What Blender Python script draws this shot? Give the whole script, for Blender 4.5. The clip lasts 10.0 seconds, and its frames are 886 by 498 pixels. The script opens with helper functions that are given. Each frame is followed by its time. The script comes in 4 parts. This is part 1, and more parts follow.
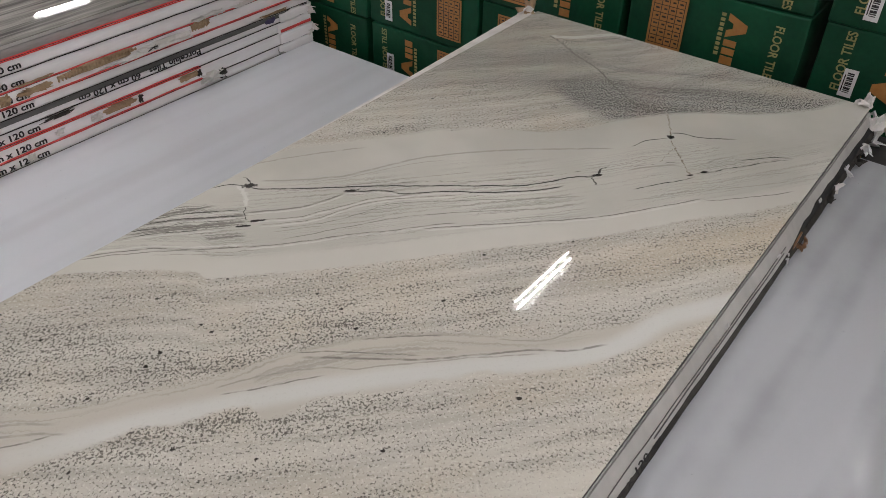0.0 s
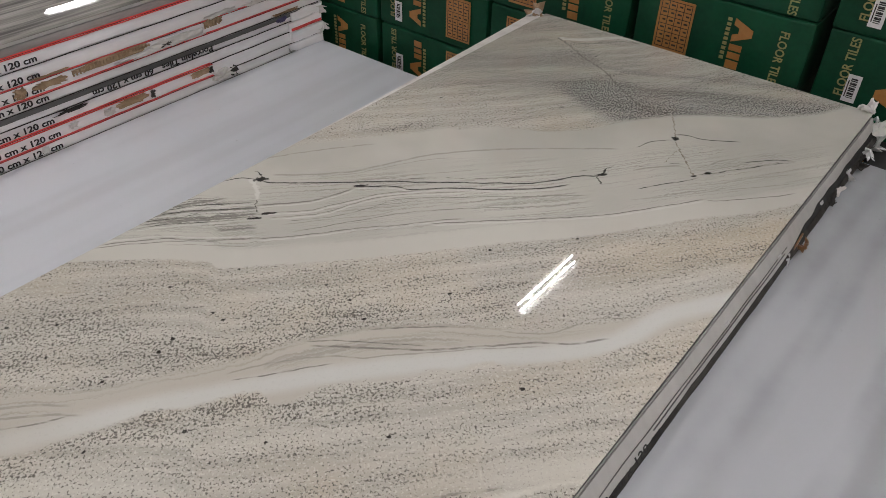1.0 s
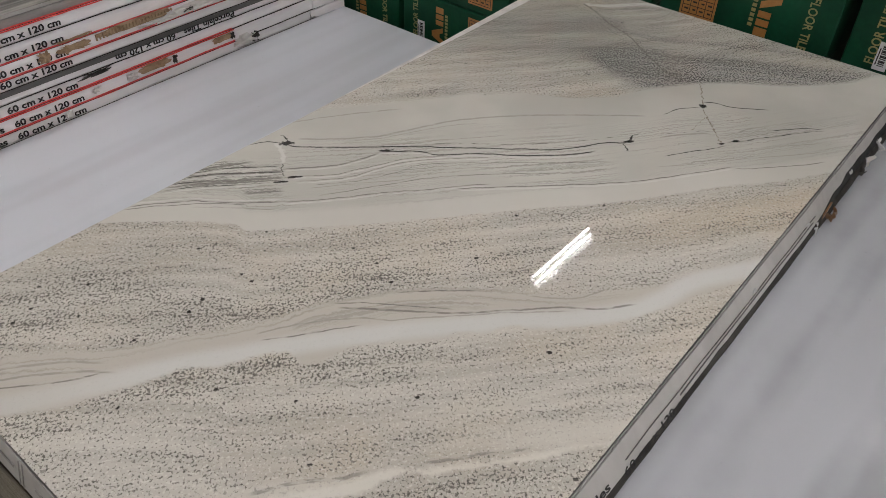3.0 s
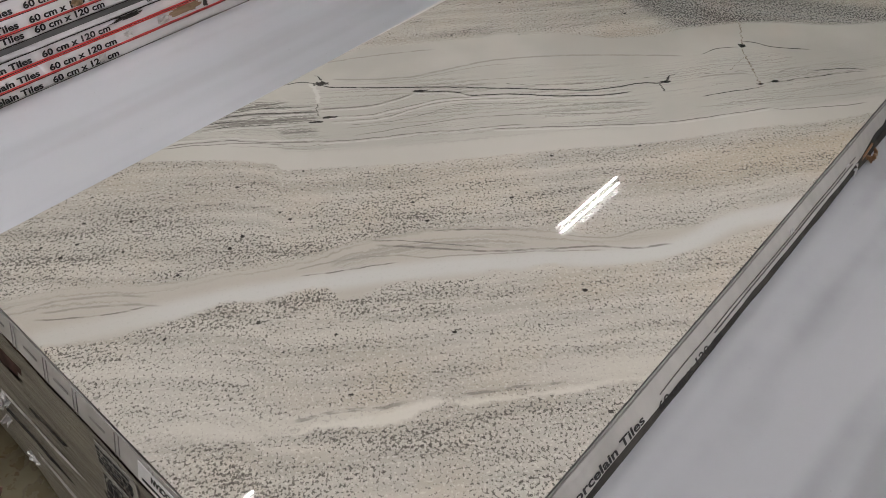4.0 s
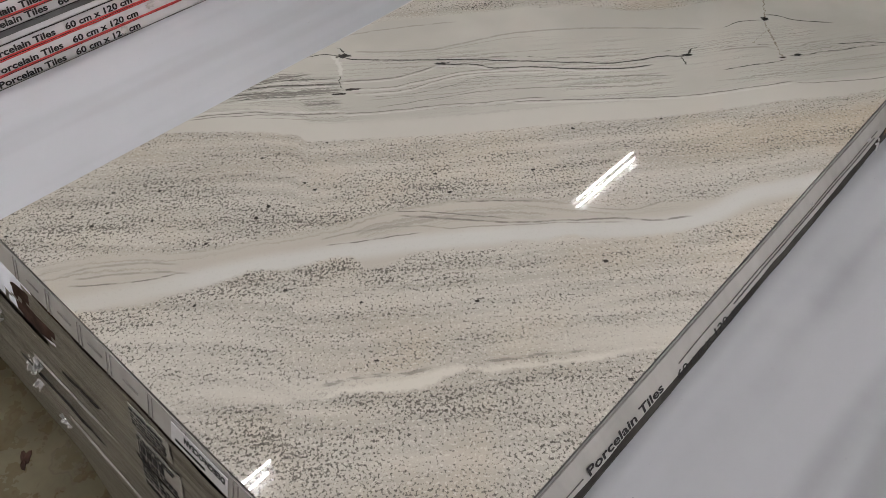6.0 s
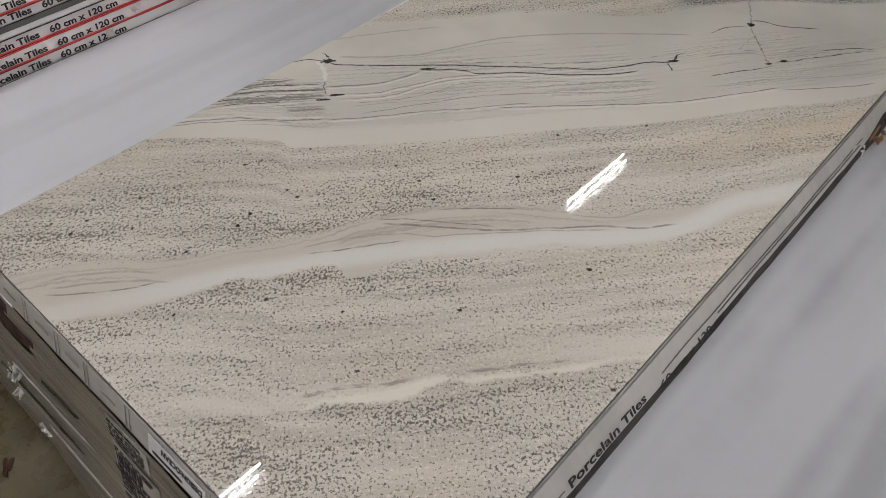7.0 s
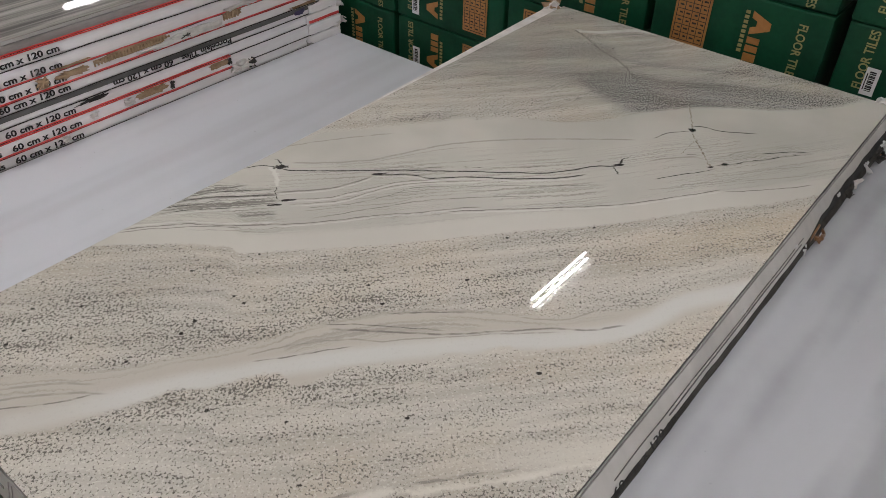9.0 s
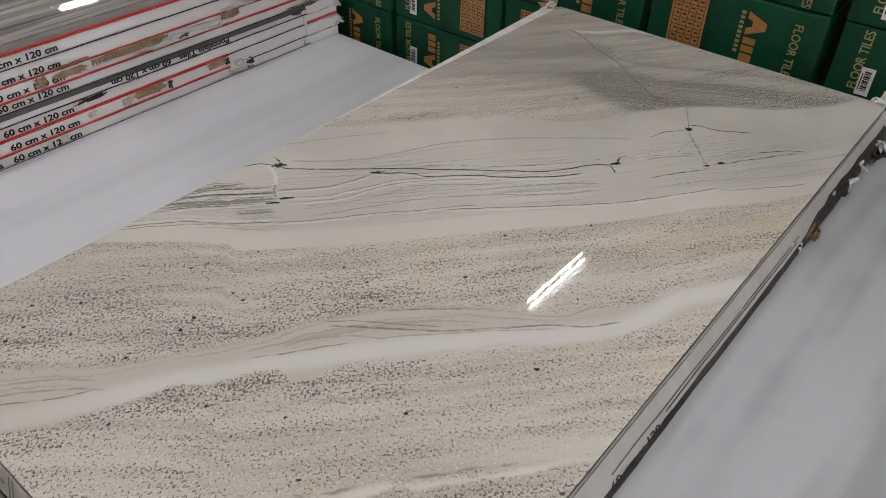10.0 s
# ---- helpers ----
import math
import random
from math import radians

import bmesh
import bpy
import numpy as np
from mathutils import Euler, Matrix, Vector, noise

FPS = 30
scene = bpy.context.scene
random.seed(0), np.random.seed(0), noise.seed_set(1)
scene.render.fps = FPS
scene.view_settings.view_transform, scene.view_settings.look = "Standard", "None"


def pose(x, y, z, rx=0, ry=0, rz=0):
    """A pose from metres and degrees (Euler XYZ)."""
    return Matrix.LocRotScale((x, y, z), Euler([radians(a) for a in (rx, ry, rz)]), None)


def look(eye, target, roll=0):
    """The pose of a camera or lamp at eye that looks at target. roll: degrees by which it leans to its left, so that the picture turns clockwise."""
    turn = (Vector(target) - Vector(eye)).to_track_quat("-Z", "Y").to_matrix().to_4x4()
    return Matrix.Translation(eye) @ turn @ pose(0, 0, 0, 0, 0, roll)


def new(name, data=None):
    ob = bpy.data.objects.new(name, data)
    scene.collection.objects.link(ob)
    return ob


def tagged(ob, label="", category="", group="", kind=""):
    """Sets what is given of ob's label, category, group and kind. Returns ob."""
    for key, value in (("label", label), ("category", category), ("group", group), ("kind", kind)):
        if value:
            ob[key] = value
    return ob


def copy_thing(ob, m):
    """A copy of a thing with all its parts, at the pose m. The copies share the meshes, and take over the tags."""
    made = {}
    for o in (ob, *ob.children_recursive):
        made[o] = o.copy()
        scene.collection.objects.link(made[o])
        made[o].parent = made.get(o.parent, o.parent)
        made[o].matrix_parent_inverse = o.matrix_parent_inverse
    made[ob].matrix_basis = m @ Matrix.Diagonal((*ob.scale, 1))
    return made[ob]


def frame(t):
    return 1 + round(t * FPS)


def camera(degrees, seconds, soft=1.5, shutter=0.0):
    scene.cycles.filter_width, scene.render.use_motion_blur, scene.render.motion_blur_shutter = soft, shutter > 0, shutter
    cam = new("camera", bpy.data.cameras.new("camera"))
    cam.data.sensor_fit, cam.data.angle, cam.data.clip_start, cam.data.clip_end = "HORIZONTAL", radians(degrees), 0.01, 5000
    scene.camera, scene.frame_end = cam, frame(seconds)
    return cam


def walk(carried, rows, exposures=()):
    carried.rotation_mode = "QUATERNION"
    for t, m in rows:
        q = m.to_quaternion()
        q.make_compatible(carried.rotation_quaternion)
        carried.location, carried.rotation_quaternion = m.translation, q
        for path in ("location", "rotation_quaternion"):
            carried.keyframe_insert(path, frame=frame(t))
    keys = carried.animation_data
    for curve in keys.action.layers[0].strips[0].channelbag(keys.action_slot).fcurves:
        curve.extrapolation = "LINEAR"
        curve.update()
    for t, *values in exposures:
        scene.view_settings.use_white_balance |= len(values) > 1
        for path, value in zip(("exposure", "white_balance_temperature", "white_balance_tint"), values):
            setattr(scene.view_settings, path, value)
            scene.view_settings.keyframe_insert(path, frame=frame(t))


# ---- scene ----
cam = camera(59.3, 10.0, soft=0.8)
PATH = [
    (0, (0.736, -1.241, 1.159), (-0.218, 0.002, -0.084), 0.9),
    (0.5, (0.742, -1.252, 1.161), (-0.219, -0.01, -0.078), 1.5),
    (1, (0.746, -1.259, 1.163), (-0.219, -0.019, -0.075), 1.6),
    (1.5, (0.745, -1.263, 1.165), (-0.221, -0.023, -0.071), 1.9),
    (2, (0.743, -1.265, 1.163), (-0.225, -0.03, -0.076), 1.9),
    (3.5, (0.738, -1.281, 1.153), (-0.218, -0.145, -0.187), 0.9),
    (4, (0.738, -1.291, 1.151), (-0.215, -0.211, -0.237), 0.1),
    (4.5, (0.739, -1.299, 1.153), (-0.207, -0.25, -0.263), -0.2),
    (5, (0.739, -1.307, 1.153), (-0.208, -0.269, -0.27), -0.3),
    (5.5, (0.739, -1.309, 1.155), (-0.21, -0.285, -0.277), -0.5),
    (7, (0.74, -1.293, 1.157), (-0.196, -0.255, -0.274), 0.1),
    (7.5, (0.741, -1.285, 1.158), (-0.189, -0.205, -0.245), 0.8),
    (8, (0.742, -1.28, 1.158), (-0.203, -0.134, -0.182), 1.4),
    (8.5, (0.744, -1.277, 1.16), (-0.225, -0.082, -0.118), 1.7),
    (9, (0.75, -1.274, 1.159), (-0.236, -0.057, -0.085), 1.4),
    (9.5, (0.752, -1.275, 1.158), (-0.232, -0.052, -0.082), 1.5),
    (10, (0.753, -1.28, 1.158), (-0.228, -0.056, -0.082), 1.6),
]
walk(cam, [(t, look(eye, target, roll)) for t, eye, target, roll in PATH])

# ---- light and exposure ----
TUBE = 158.0
scene.view_settings.exposure = 0.74
world = bpy.data.worlds.new("hall")
world.use_nodes = True
world.node_tree.nodes["Background"].inputs[0].default_value = (0.9, 0.95, 1.0, 1)
world.node_tree.nodes["Background"].inputs[1].default_value = 0.05
scene.world = world


# ---- node helpers ----
class Nodes:
    """A small builder for one material's node tree."""

    def __init__(self, name):
        self.mat = bpy.data.materials.new(name)
        self.mat.use_nodes = True
        self.tree = self.mat.node_tree
        self.bsdf = self.tree.nodes["Principled BSDF"]

    def put(self, kind, **inputs):
        n = self.tree.nodes.new(kind)
        for key, value in inputs.items():
            self.link(value, n.inputs[key.replace("_", " ")])
        return n

    def link(self, value, socket):
        if isinstance(value, bpy.types.NodeSocket):
            self.tree.links.new(value, socket)
        else:
            socket.default_value = value

    def math(self, op, a, b=0.0, c=0.0, clamp=False):
        n = self.tree.nodes.new("ShaderNodeMath")
        n.operation, n.use_clamp = op, clamp
        for k, value in enumerate((a, b, c)):
            self.link(value, n.inputs[k])
        return n.outputs[0]

    def step(self, x, lo, hi, a=0.0, b=1.0):
        n = self.tree.nodes.new("ShaderNodeMapRange")
        n.interpolation_type = "SMOOTHSTEP"
        for k, value in enumerate((x, lo, hi, a, b)):
            self.link(value, n.inputs[k])
        return n.outputs[0]

    def mix(self, f, a, b):
        n = self.tree.nodes.new("ShaderNodeMix")
        n.data_type = "RGBA"
        self.link(f, n.inputs[0])
        for value, socket in ((a, n.inputs[6]), (b, n.inputs[7])):
            self.link((*value, 1) if isinstance(value, tuple) and len(value) == 3 else value, socket)
        return n.outputs[2]

    def place(self, scale=(1, 1, 1)):
        c = self.tree.nodes.new("ShaderNodeTexCoord")
        m = self.tree.nodes.new("ShaderNodeMapping")
        m.inputs["Scale"].default_value = scale
        self.tree.links.new(c.outputs["Object"], m.inputs[0])
        return m.outputs[0]

    def noise(self, vector, scale, detail=3.0, rough=0.55):
        n = self.put("ShaderNodeTexNoise", Vector=vector, Scale=scale, Detail=detail, Roughness=rough)
        return n.outputs["Fac"]

    def curve(self, x, points):
        n = self.tree.nodes.new("ShaderNodeFloatCurve")
        c = n.mapping.curves[0]
        c.points[0].location, c.points[1].location = points[0], points[-1]
        for p in points[1:-1]:
            c.points.new(*p)
        for p in c.points:
            p.handle_type = "AUTO_CLAMPED"
        n.mapping.update()
        self.link(x, n.inputs["Value"])
        return n.outputs[0]

    def combine(self, x, y, z=0.0):
        return self.put("ShaderNodeCombineXYZ", X=x, Y=y, Z=z).outputs[0]

    def bump(self, height, strength, distance):
        n = self.put("ShaderNodeBump", Height=height, Strength=strength, Distance=distance)
        self.link(n.outputs[0], self.bsdf.inputs["Normal"])

    def random(self):
        return self.tree.nodes.new("ShaderNodeObjectInfo").outputs["Random"]


def plain(name, base, dark, rough=0.6, big=6.0, fine=90.0, spread=0.6, stretch=(1, 1, 1), bump=0.15, metal=0.0, depth=0.001):
    """A surface whose colour wanders between two tones at two scales, with fine relief."""
    m = Nodes(name)
    v = m.place(stretch)
    off = m.put("ShaderNodeVectorMath", ).outputs[0]
    add = off.node
    m.link(v, add.inputs[0])
    m.link(m.combine(m.math("MULTIPLY", m.random(), 31.0), m.math("MULTIPLY", m.random(), 17.0)), add.inputs[1])
    a, b = m.noise(off, big, 4), m.noise(off, fine, 3)
    f = m.step(m.math("ADD", m.math("MULTIPLY", a, 0.7), m.math("MULTIPLY", b, 0.3)), 0.5 - spread / 2, 0.5 + spread / 2)
    m.link(m.mix(f, dark, base), m.bsdf.inputs["Base Color"])
    m.link(m.step(a, 0.3, 0.7, rough * 1.15, rough * 0.85), m.bsdf.inputs["Roughness"])
    m.bsdf.inputs["Metallic"].default_value = metal
    m.bump(b, bump, depth)
    return m.mat


def slab_material():
    """Polished porcelain printed like layered sandstone: gravel beds, cream seams with thin lines, cracks."""
    m = Nodes("ocean_grey_porcelain")
    v = m.place()
    xyz = m.put("ShaderNodeSeparateXYZ", Vector=v)
    x, y = xyz.outputs[0], xyz.outputs[1]
    # u runs along the layers, w across them.
    u = m.math("DIVIDE", m.math("ADD", m.math("ADD", m.math("MULTIPLY", x, 0.674), m.math("MULTIPLY", y, 0.739)), 0.9), 1.35)
    w = m.math("DIVIDE", m.math("SUBTRACT", m.math("MULTIPLY", x, 0.739), m.math("MULTIPLY", y, 0.674)), 1.3)
    along = m.combine(u, w)
    jag = m.math("MULTIPLY", m.math("SUBTRACT", m.noise(along, 150, 3, 0.65), 0.5), 0.008)
    sway = m.math("MULTIPLY", m.math("SUBTRACT", m.noise(along, 60, 3), 0.5), 0.0035)
    wj, ws = m.math("ADD", w, jag), m.math("ADD", w, sway)

    def layered(along_scale, across, across_scale, detail=3, rough=0.6):
        return m.noise(m.combine(m.math("MULTIPLY", u, along_scale), m.math("MULTIPLY", across, across_scale)), 1.0, detail, rough)

    def both(a, b):
        return m.math("MULTIPLY", a, b)

    def bed(points, smooth=False):
        return m.math("SUBTRACT", ws if smooth else wj, m.curve(u, points))

    b1 = bed([(0.3048, 0.3427), (0.3277, 0.3345), (0.3519, 0.3335), (0.3814, 0.3317), (0.4114, 0.3282), (0.4477, 0.325), (0.4731, 0.3197), (0.5033, 0.3255), (0.5228, 0.3237), (0.5461, 0.3297), (0.5756, 0.3382), (0.5933, 0.3412), (0.6253, 0.3411), (0.6422, 0.3387), (0.6684, 0.3285), (0.6953, 0.3249), (0.7295, 0.3216), (0.7619, 0.3242), (0.7937, 0.3296), (0.8237, 0.3375), (0.8567, 0.3386), (0.8856, 0.3372), (0.9163, 0.3322), (0.9328, 0.327)])
    b2 = bed([(0.0182, 0.5027), (0.0621, 0.507), (0.1205, 0.5131), (0.1499, 0.5145), (0.1833, 0.5172), (0.2078, 0.52), (0.2302, 0.5248), (0.2421, 0.5281), (0.249, 0.5372), (0.2568, 0.5381), (0.2809, 0.5393), (0.305, 0.5393), (0.3297, 0.5399), (0.3538, 0.54), (0.3779, 0.539), (0.4026, 0.5385), (0.4273, 0.537), (0.4526, 0.536), (0.4783, 0.5345), (0.5035, 0.5336), (0.5287, 0.5337), (0.5539, 0.5338), (0.5802, 0.5318), (0.6065, 0.5287), (0.6339, 0.5256), (0.6619, 0.521), (0.6888, 0.5184), (0.7156, 0.5181), (0.7435, 0.5156), (0.7725, 0.511)])
    b3 = bed([(0.0504, 0.6753), (0.0615, 0.6731), (0.0769, 0.67), (0.0959, 0.6666), (0.1164, 0.6659), (0.1368, 0.6663), (0.153, 0.6688), (0.1893, 0.6656), (0.2179, 0.6593), (0.2384, 0.6576), (0.2633, 0.6528), (0.2808, 0.6487), (0.3022, 0.6388), (0.3244, 0.6345), (0.3466, 0.6312), (0.3693, 0.6284), (0.3918, 0.629), (0.4132, 0.6305), (0.4351, 0.6348), (0.4568, 0.6402), (0.4781, 0.6451), (0.4995, 0.6488), (0.522, 0.6483), (0.5452, 0.6472), (0.5683, 0.6461), (0.5885, 0.6405), (0.6151, 0.6309), (0.6452, 0.6264), (0.6659, 0.6214)])
    b4 = bed([(0.092, 0.7192), (0.1072, 0.7194), (0.1256, 0.7186), (0.1451, 0.7168), (0.1627, 0.7095), (0.1813, 0.7044), (0.2005, 0.6977), (0.216, 0.6914), (0.2401, 0.6914), (0.2602, 0.6869), (0.2724, 0.6837), (0.2856, 0.6827), (0.2912, 0.6868), (0.296, 0.6957), (0.3049, 0.6967), (0.3215, 0.6893), (0.3386, 0.6825), (0.3632, 0.6831), (0.3888, 0.6849), (0.402, 0.6817), (0.4085, 0.6788), (0.4189, 0.6793), (0.4288, 0.6825), (0.4405, 0.6776), (0.4516, 0.6765), (0.4655, 0.682), (0.4906, 0.6832), (0.5126, 0.6832), (0.5348, 0.681), (0.5592, 0.6745), (0.5836, 0.667), (0.5997, 0.6601), (0.6204, 0.654), (0.6358, 0.6499)])
    b5 = bed([(0.1735, 0.8097), (0.194, 0.808), (0.2176, 0.8074), (0.2423, 0.8081), (0.2558, 0.8098), (0.2716, 0.8095), (0.2785, 0.806), (0.2979, 0.8075), (0.312, 0.8087), (0.3225, 0.8081), (0.3331, 0.8064), (0.3427, 0.8014), (0.3523, 0.7975), (0.3634, 0.7954), (0.3701, 0.7984), (0.3774, 0.7998), (0.3885, 0.7976), (0.4069, 0.7969), (0.4289, 0.7968), (0.4442, 0.7959), (0.4638, 0.792), (0.4832, 0.7902)])
    seam_top = bed([(0.2349, 0.8088), (0.2664, 0.8071), (0.2803, 0.8023), (0.2982, 0.7999), (0.3161, 0.7985), (0.3309, 0.796), (0.3415, 0.7932), (0.3526, 0.791), (0.3703, 0.794), (0.3892, 0.7939), (0.4075, 0.7942), (0.4259, 0.7934), (0.4449, 0.7911), (0.4639, 0.7898), (0.4838, 0.7886)])
    core = bed([(0.1844, 0.6942), (0.2156, 0.6875), (0.2641, 0.6811), (0.2974, 0.6767), (0.3311, 0.674), (0.3647, 0.6723), (0.4078, 0.6711), (0.4508, 0.671), (0.4936, 0.6741), (0.5378, 0.6719), (0.5676, 0.6624), (0.6003, 0.6449), (0.6411, 0.6365)], True)
    slate_foot = bed([(0.3797, 0.2635), (0.4195, 0.2393), (0.4886, 0.2197), (0.5556, 0.2229), (0.6197, 0.2445), (0.6321, 0.2723), (0.6445, 0.299), (0.6616, 0.3265)])

    # Grains: grey flakes a few millimetres long, denser in some layers, with pale ones and rare black chips between.
    lay = m.combine(m.math("MULTIPLY", u, 1.15), w)
    fine = m.noise(lay, 450, 1.5, 0.6)
    medium = m.noise(m.combine(m.math("MULTIPLY", u, 1.0), m.math("ADD", w, 3.0)), 290, 1.5, 0.6)
    light = m.noise(m.combine(m.math("MULTIPLY", u, 1.1), m.math("ADD", w, 7.0)), 430, 1, 0.5)
    drift = layered(10.0, b2, 46.0, 5, 0.7)
    streak = layered(4.0, b2, 60.0, 4, 0.6)
    cloud = m.noise(along, 8, 4, 0.6)
    hold = m.math("ADD", m.math("MULTIPLY", m.math("SUBTRACT", drift, 0.5), 0.50), -0.012)
    coarse_band = both(both(m.step(b3, -0.075, -0.03), m.step(b3, 0.0, -0.01)), m.step(u, 0.62, 0.30))
    coarse_band = m.math("MAXIMUM", coarse_band, both(m.step(u, 0.33, 0.12), both(m.step(b2, 0.05, 0.09), m.step(b3, 0.0, -0.03))))
    hold = m.math("ADD", hold, m.math("MULTIPLY", coarse_band, 0.05))
    below = m.step(b5, 0.0, 0.004)
    hold = m.math("ADD", hold, m.math("MULTIPLY", below, 0.032))
    head = both(both(m.step(b4, 0.0, 0.003), m.step(b4, 0.05, 0.01)), m.step(u, 0.42, 0.34))
    hold = m.math("ADD", hold, m.math("MULTIPLY", head, 0.05))
    sand = m.mix(m.step(streak, 0.32, 0.68), (0.425, 0.40, 0.355), (0.56, 0.535, 0.48))
    tan = both(both(m.step(u, 0.50, 0.62), m.step(b2, 0.005, 0.03)), m.step(b2, 0.085, 0.05))
    sand = m.mix(m.math("MULTIPLY", m.math("ADD", m.step(cloud, 0.45, 0.7, 0.0, 0.38), m.math("MULTIPLY", tan, 0.45)), 0.8), sand, (0.55, 0.455, 0.33))
    sand = m.mix(m.step(light, 0.55, 0.70, 0.0, 0.55), sand, (0.70, 0.675, 0.62))
    shade = m.mix(m.step(light, 0.35, 0.6), (0.075, 0.068, 0.060), (0.20, 0.185, 0.165))
    flakes = m.step(m.math("ADD", fine, hold), 0.54, 0.66)
    gravel = m.mix(m.math("MULTIPLY", flakes, 0.90), sand, shade)
    clots = m.step(m.math("ADD", medium, m.math("MULTIPLY", hold, 1.15)), 0.66, 0.74)
    gravel = m.mix(m.math("MULTIPLY", clots, 0.72), gravel, (0.095, 0.086, 0.075))
    chips = m.put("ShaderNodeTexVoronoi", Vector=m.combine(m.math("MULTIPLY", u, 0.75), m.math("ADD", w, m.math("MULTIPLY", fine, 0.005))), Scale=150.0, Randomness=1.0)
    rarity = m.put("ShaderNodeSeparateColor", Color=chips.outputs["Color"]).outputs[0]
    lone = both(m.step(chips.outputs["Distance"], 0.24, 0.17), m.step(m.math("SUBTRACT", rarity, m.math("MULTIPLY", coarse_band, 0.13)), 0.028, 0.02))
    gravel = m.mix(m.math("MULTIPLY", lone, 0.95), gravel, (0.022, 0.020, 0.018))

    # Cream between the first and second bed, with faint lines that follow it.
    cream = m.mix(m.step(m.noise(along, 7, 3), 0.35, 0.65), (0.485, 0.47, 0.425), (0.555, 0.54, 0.49))
    hair = both(m.step(layered(3.0, b2, 420.0, 3, 0.7), 0.48, 0.62), m.step(m.noise(along, 14, 3), 0.34, 0.60))
    middle = both(m.step(b1, 0.045, 0.090), m.step(b2, -0.018, -0.04))
    cream = m.mix(m.math("MULTIPLY", both(hair, middle), 0.68), cream, (0.25, 0.235, 0.21))
    cream = m.mix(m.math("MULTIPLY", m.step(b2, -0.034, -0.020), 0.5), cream, (0.62, 0.60, 0.55))
    ribs = both(m.step(u, 0.282, 0.274), both(m.step(b2, -0.105, -0.092), m.step(b2, -0.048, -0.056)))
    ribs = both(ribs, m.step(layered(5.0, wj, 260.0, 2), 0.45, 0.56))
    cream = m.mix(m.math("MULTIPLY", ribs, 0.75), cream, (0.16, 0.15, 0.135))
    # Striped cream between the third and fourth bed, with a milky core.
    stripes = m.math("MULTIPLY", m.step(layered(4.0, b3, 190.0, 3), 0.47, 0.62), m.step(b4, -0.022, -0.034))
    milky = m.mix(m.math("MULTIPLY", stripes, 0.6), (0.50, 0.47, 0.415), (0.31, 0.285, 0.25))
    milky = m.mix(both(m.step(m.math("ABSOLUTE", core), 0.016, 0.003), m.step(u, 0.12, 0.2, 0.5, 0.85)), milky, (0.61, 0.61, 0.585))
    milky = m.mix(m.step(light, 0.6, 0.7, 0.0, 0.10), milky, (0.3, 0.29, 0.26))
    # Slate in the far corner: dark and fine-grained, with paler layers on either side of one pale line.
    pb = bed([(0.5216, 0.1853), (0.5978, 0.1922), (0.6875, 0.2041), (0.7294, 0.229), (0.7935, 0.2495), (0.8843, 0.2854)], True)
    slaty = m.mix(m.step(m.math("ADD", fine, m.math("MULTIPLY", layered(3.0, pb, 60.0, 3), 0.22)), 0.52, 0.70), (0.44, 0.43, 0.405), (0.060, 0.059, 0.056))
    depth = m.curve(m.math("MULTIPLY_ADD", pb, 2.0, 0.5), [(0.0, 0.15), (0.22, 0.20), (0.33, 0.20), (0.40, 0.62), (0.45, 0.66), (0.485, 0.25), (0.51, 0.35), (0.54, 0.80), (0.62, 1.0), (0.75, 1.0), (1.0, 0.8)])
    slate = m.math("MAXIMUM", m.step(slate_foot, 0.030, -0.034), m.step(u, 0.645, 0.69))
    slate = both(both(slate, depth), both(m.step(u, 0.38, 0.56), m.step(u, 0.965, 0.91)))
    clearing = both(m.step(u, 0.685, 0.70), both(m.step(pb, -0.015, -0.04), m.step(pb, -0.12, -0.10)))
    slate = both(slate, m.step(clearing, 0.0, 1.0, 1.0, 0.35))
    slate = both(slate, m.step(layered(2.6, pb, 46.0, 3), 0.30, 0.52, 0.55, 1.0))
    top = m.mix(m.math("MULTIPLY", slate, 0.92), gravel, slaty)

    col = m.mix(m.step(b1, -0.006, 0.004), top, cream)
    col = m.mix(m.step(b2, -0.0022, 0.0016), col, gravel)
    col = m.mix(m.step(b3, -0.006, 0.003), col, milky)
    low = m.mix(m.math("MULTIPLY", m.step(layered(3.0, b4, 34.0, 3), 0.50, 0.66), 0.45), gravel, (0.58, 0.55, 0.485))
    col = m.mix(m.step(b4, -0.0025, 0.0025), col, low)
    col = m.mix(below, col, gravel)
    seam = both(both(m.step(seam_top, -0.003, 0.003), m.step(b5, 0.002, -0.002)), both(m.step(u, 0.235, 0.27), m.step(layered(9.0, w, 20.0), 0.25, 0.5, 0.4, 1.0)))
    col = m.mix(m.math("MULTIPLY", seam, 0.9), col, (0.66, 0.635, 0.57))
    haze = both(m.step(seam_top, -0.030, -0.004), m.step(seam_top, 0.004, -0.002))
    col = m.mix(both(haze, m.step(layered(6.0, seam_top, 40.0), 0.42, 0.62, 0.0, 0.6)), col, (0.60, 0.57, 0.51))

    broken = m.noise(m.combine(u, m.math("MULTIPLY", w, 3.0)), 75, 2)
    INKY, GREY, SOFT, WHITE, RUST = (0.014, 0.013, 0.012), (0.14, 0.13, 0.115), (0.27, 0.255, 0.225), (0.68, 0.67, 0.63), (0.16, 0.115, 0.075)

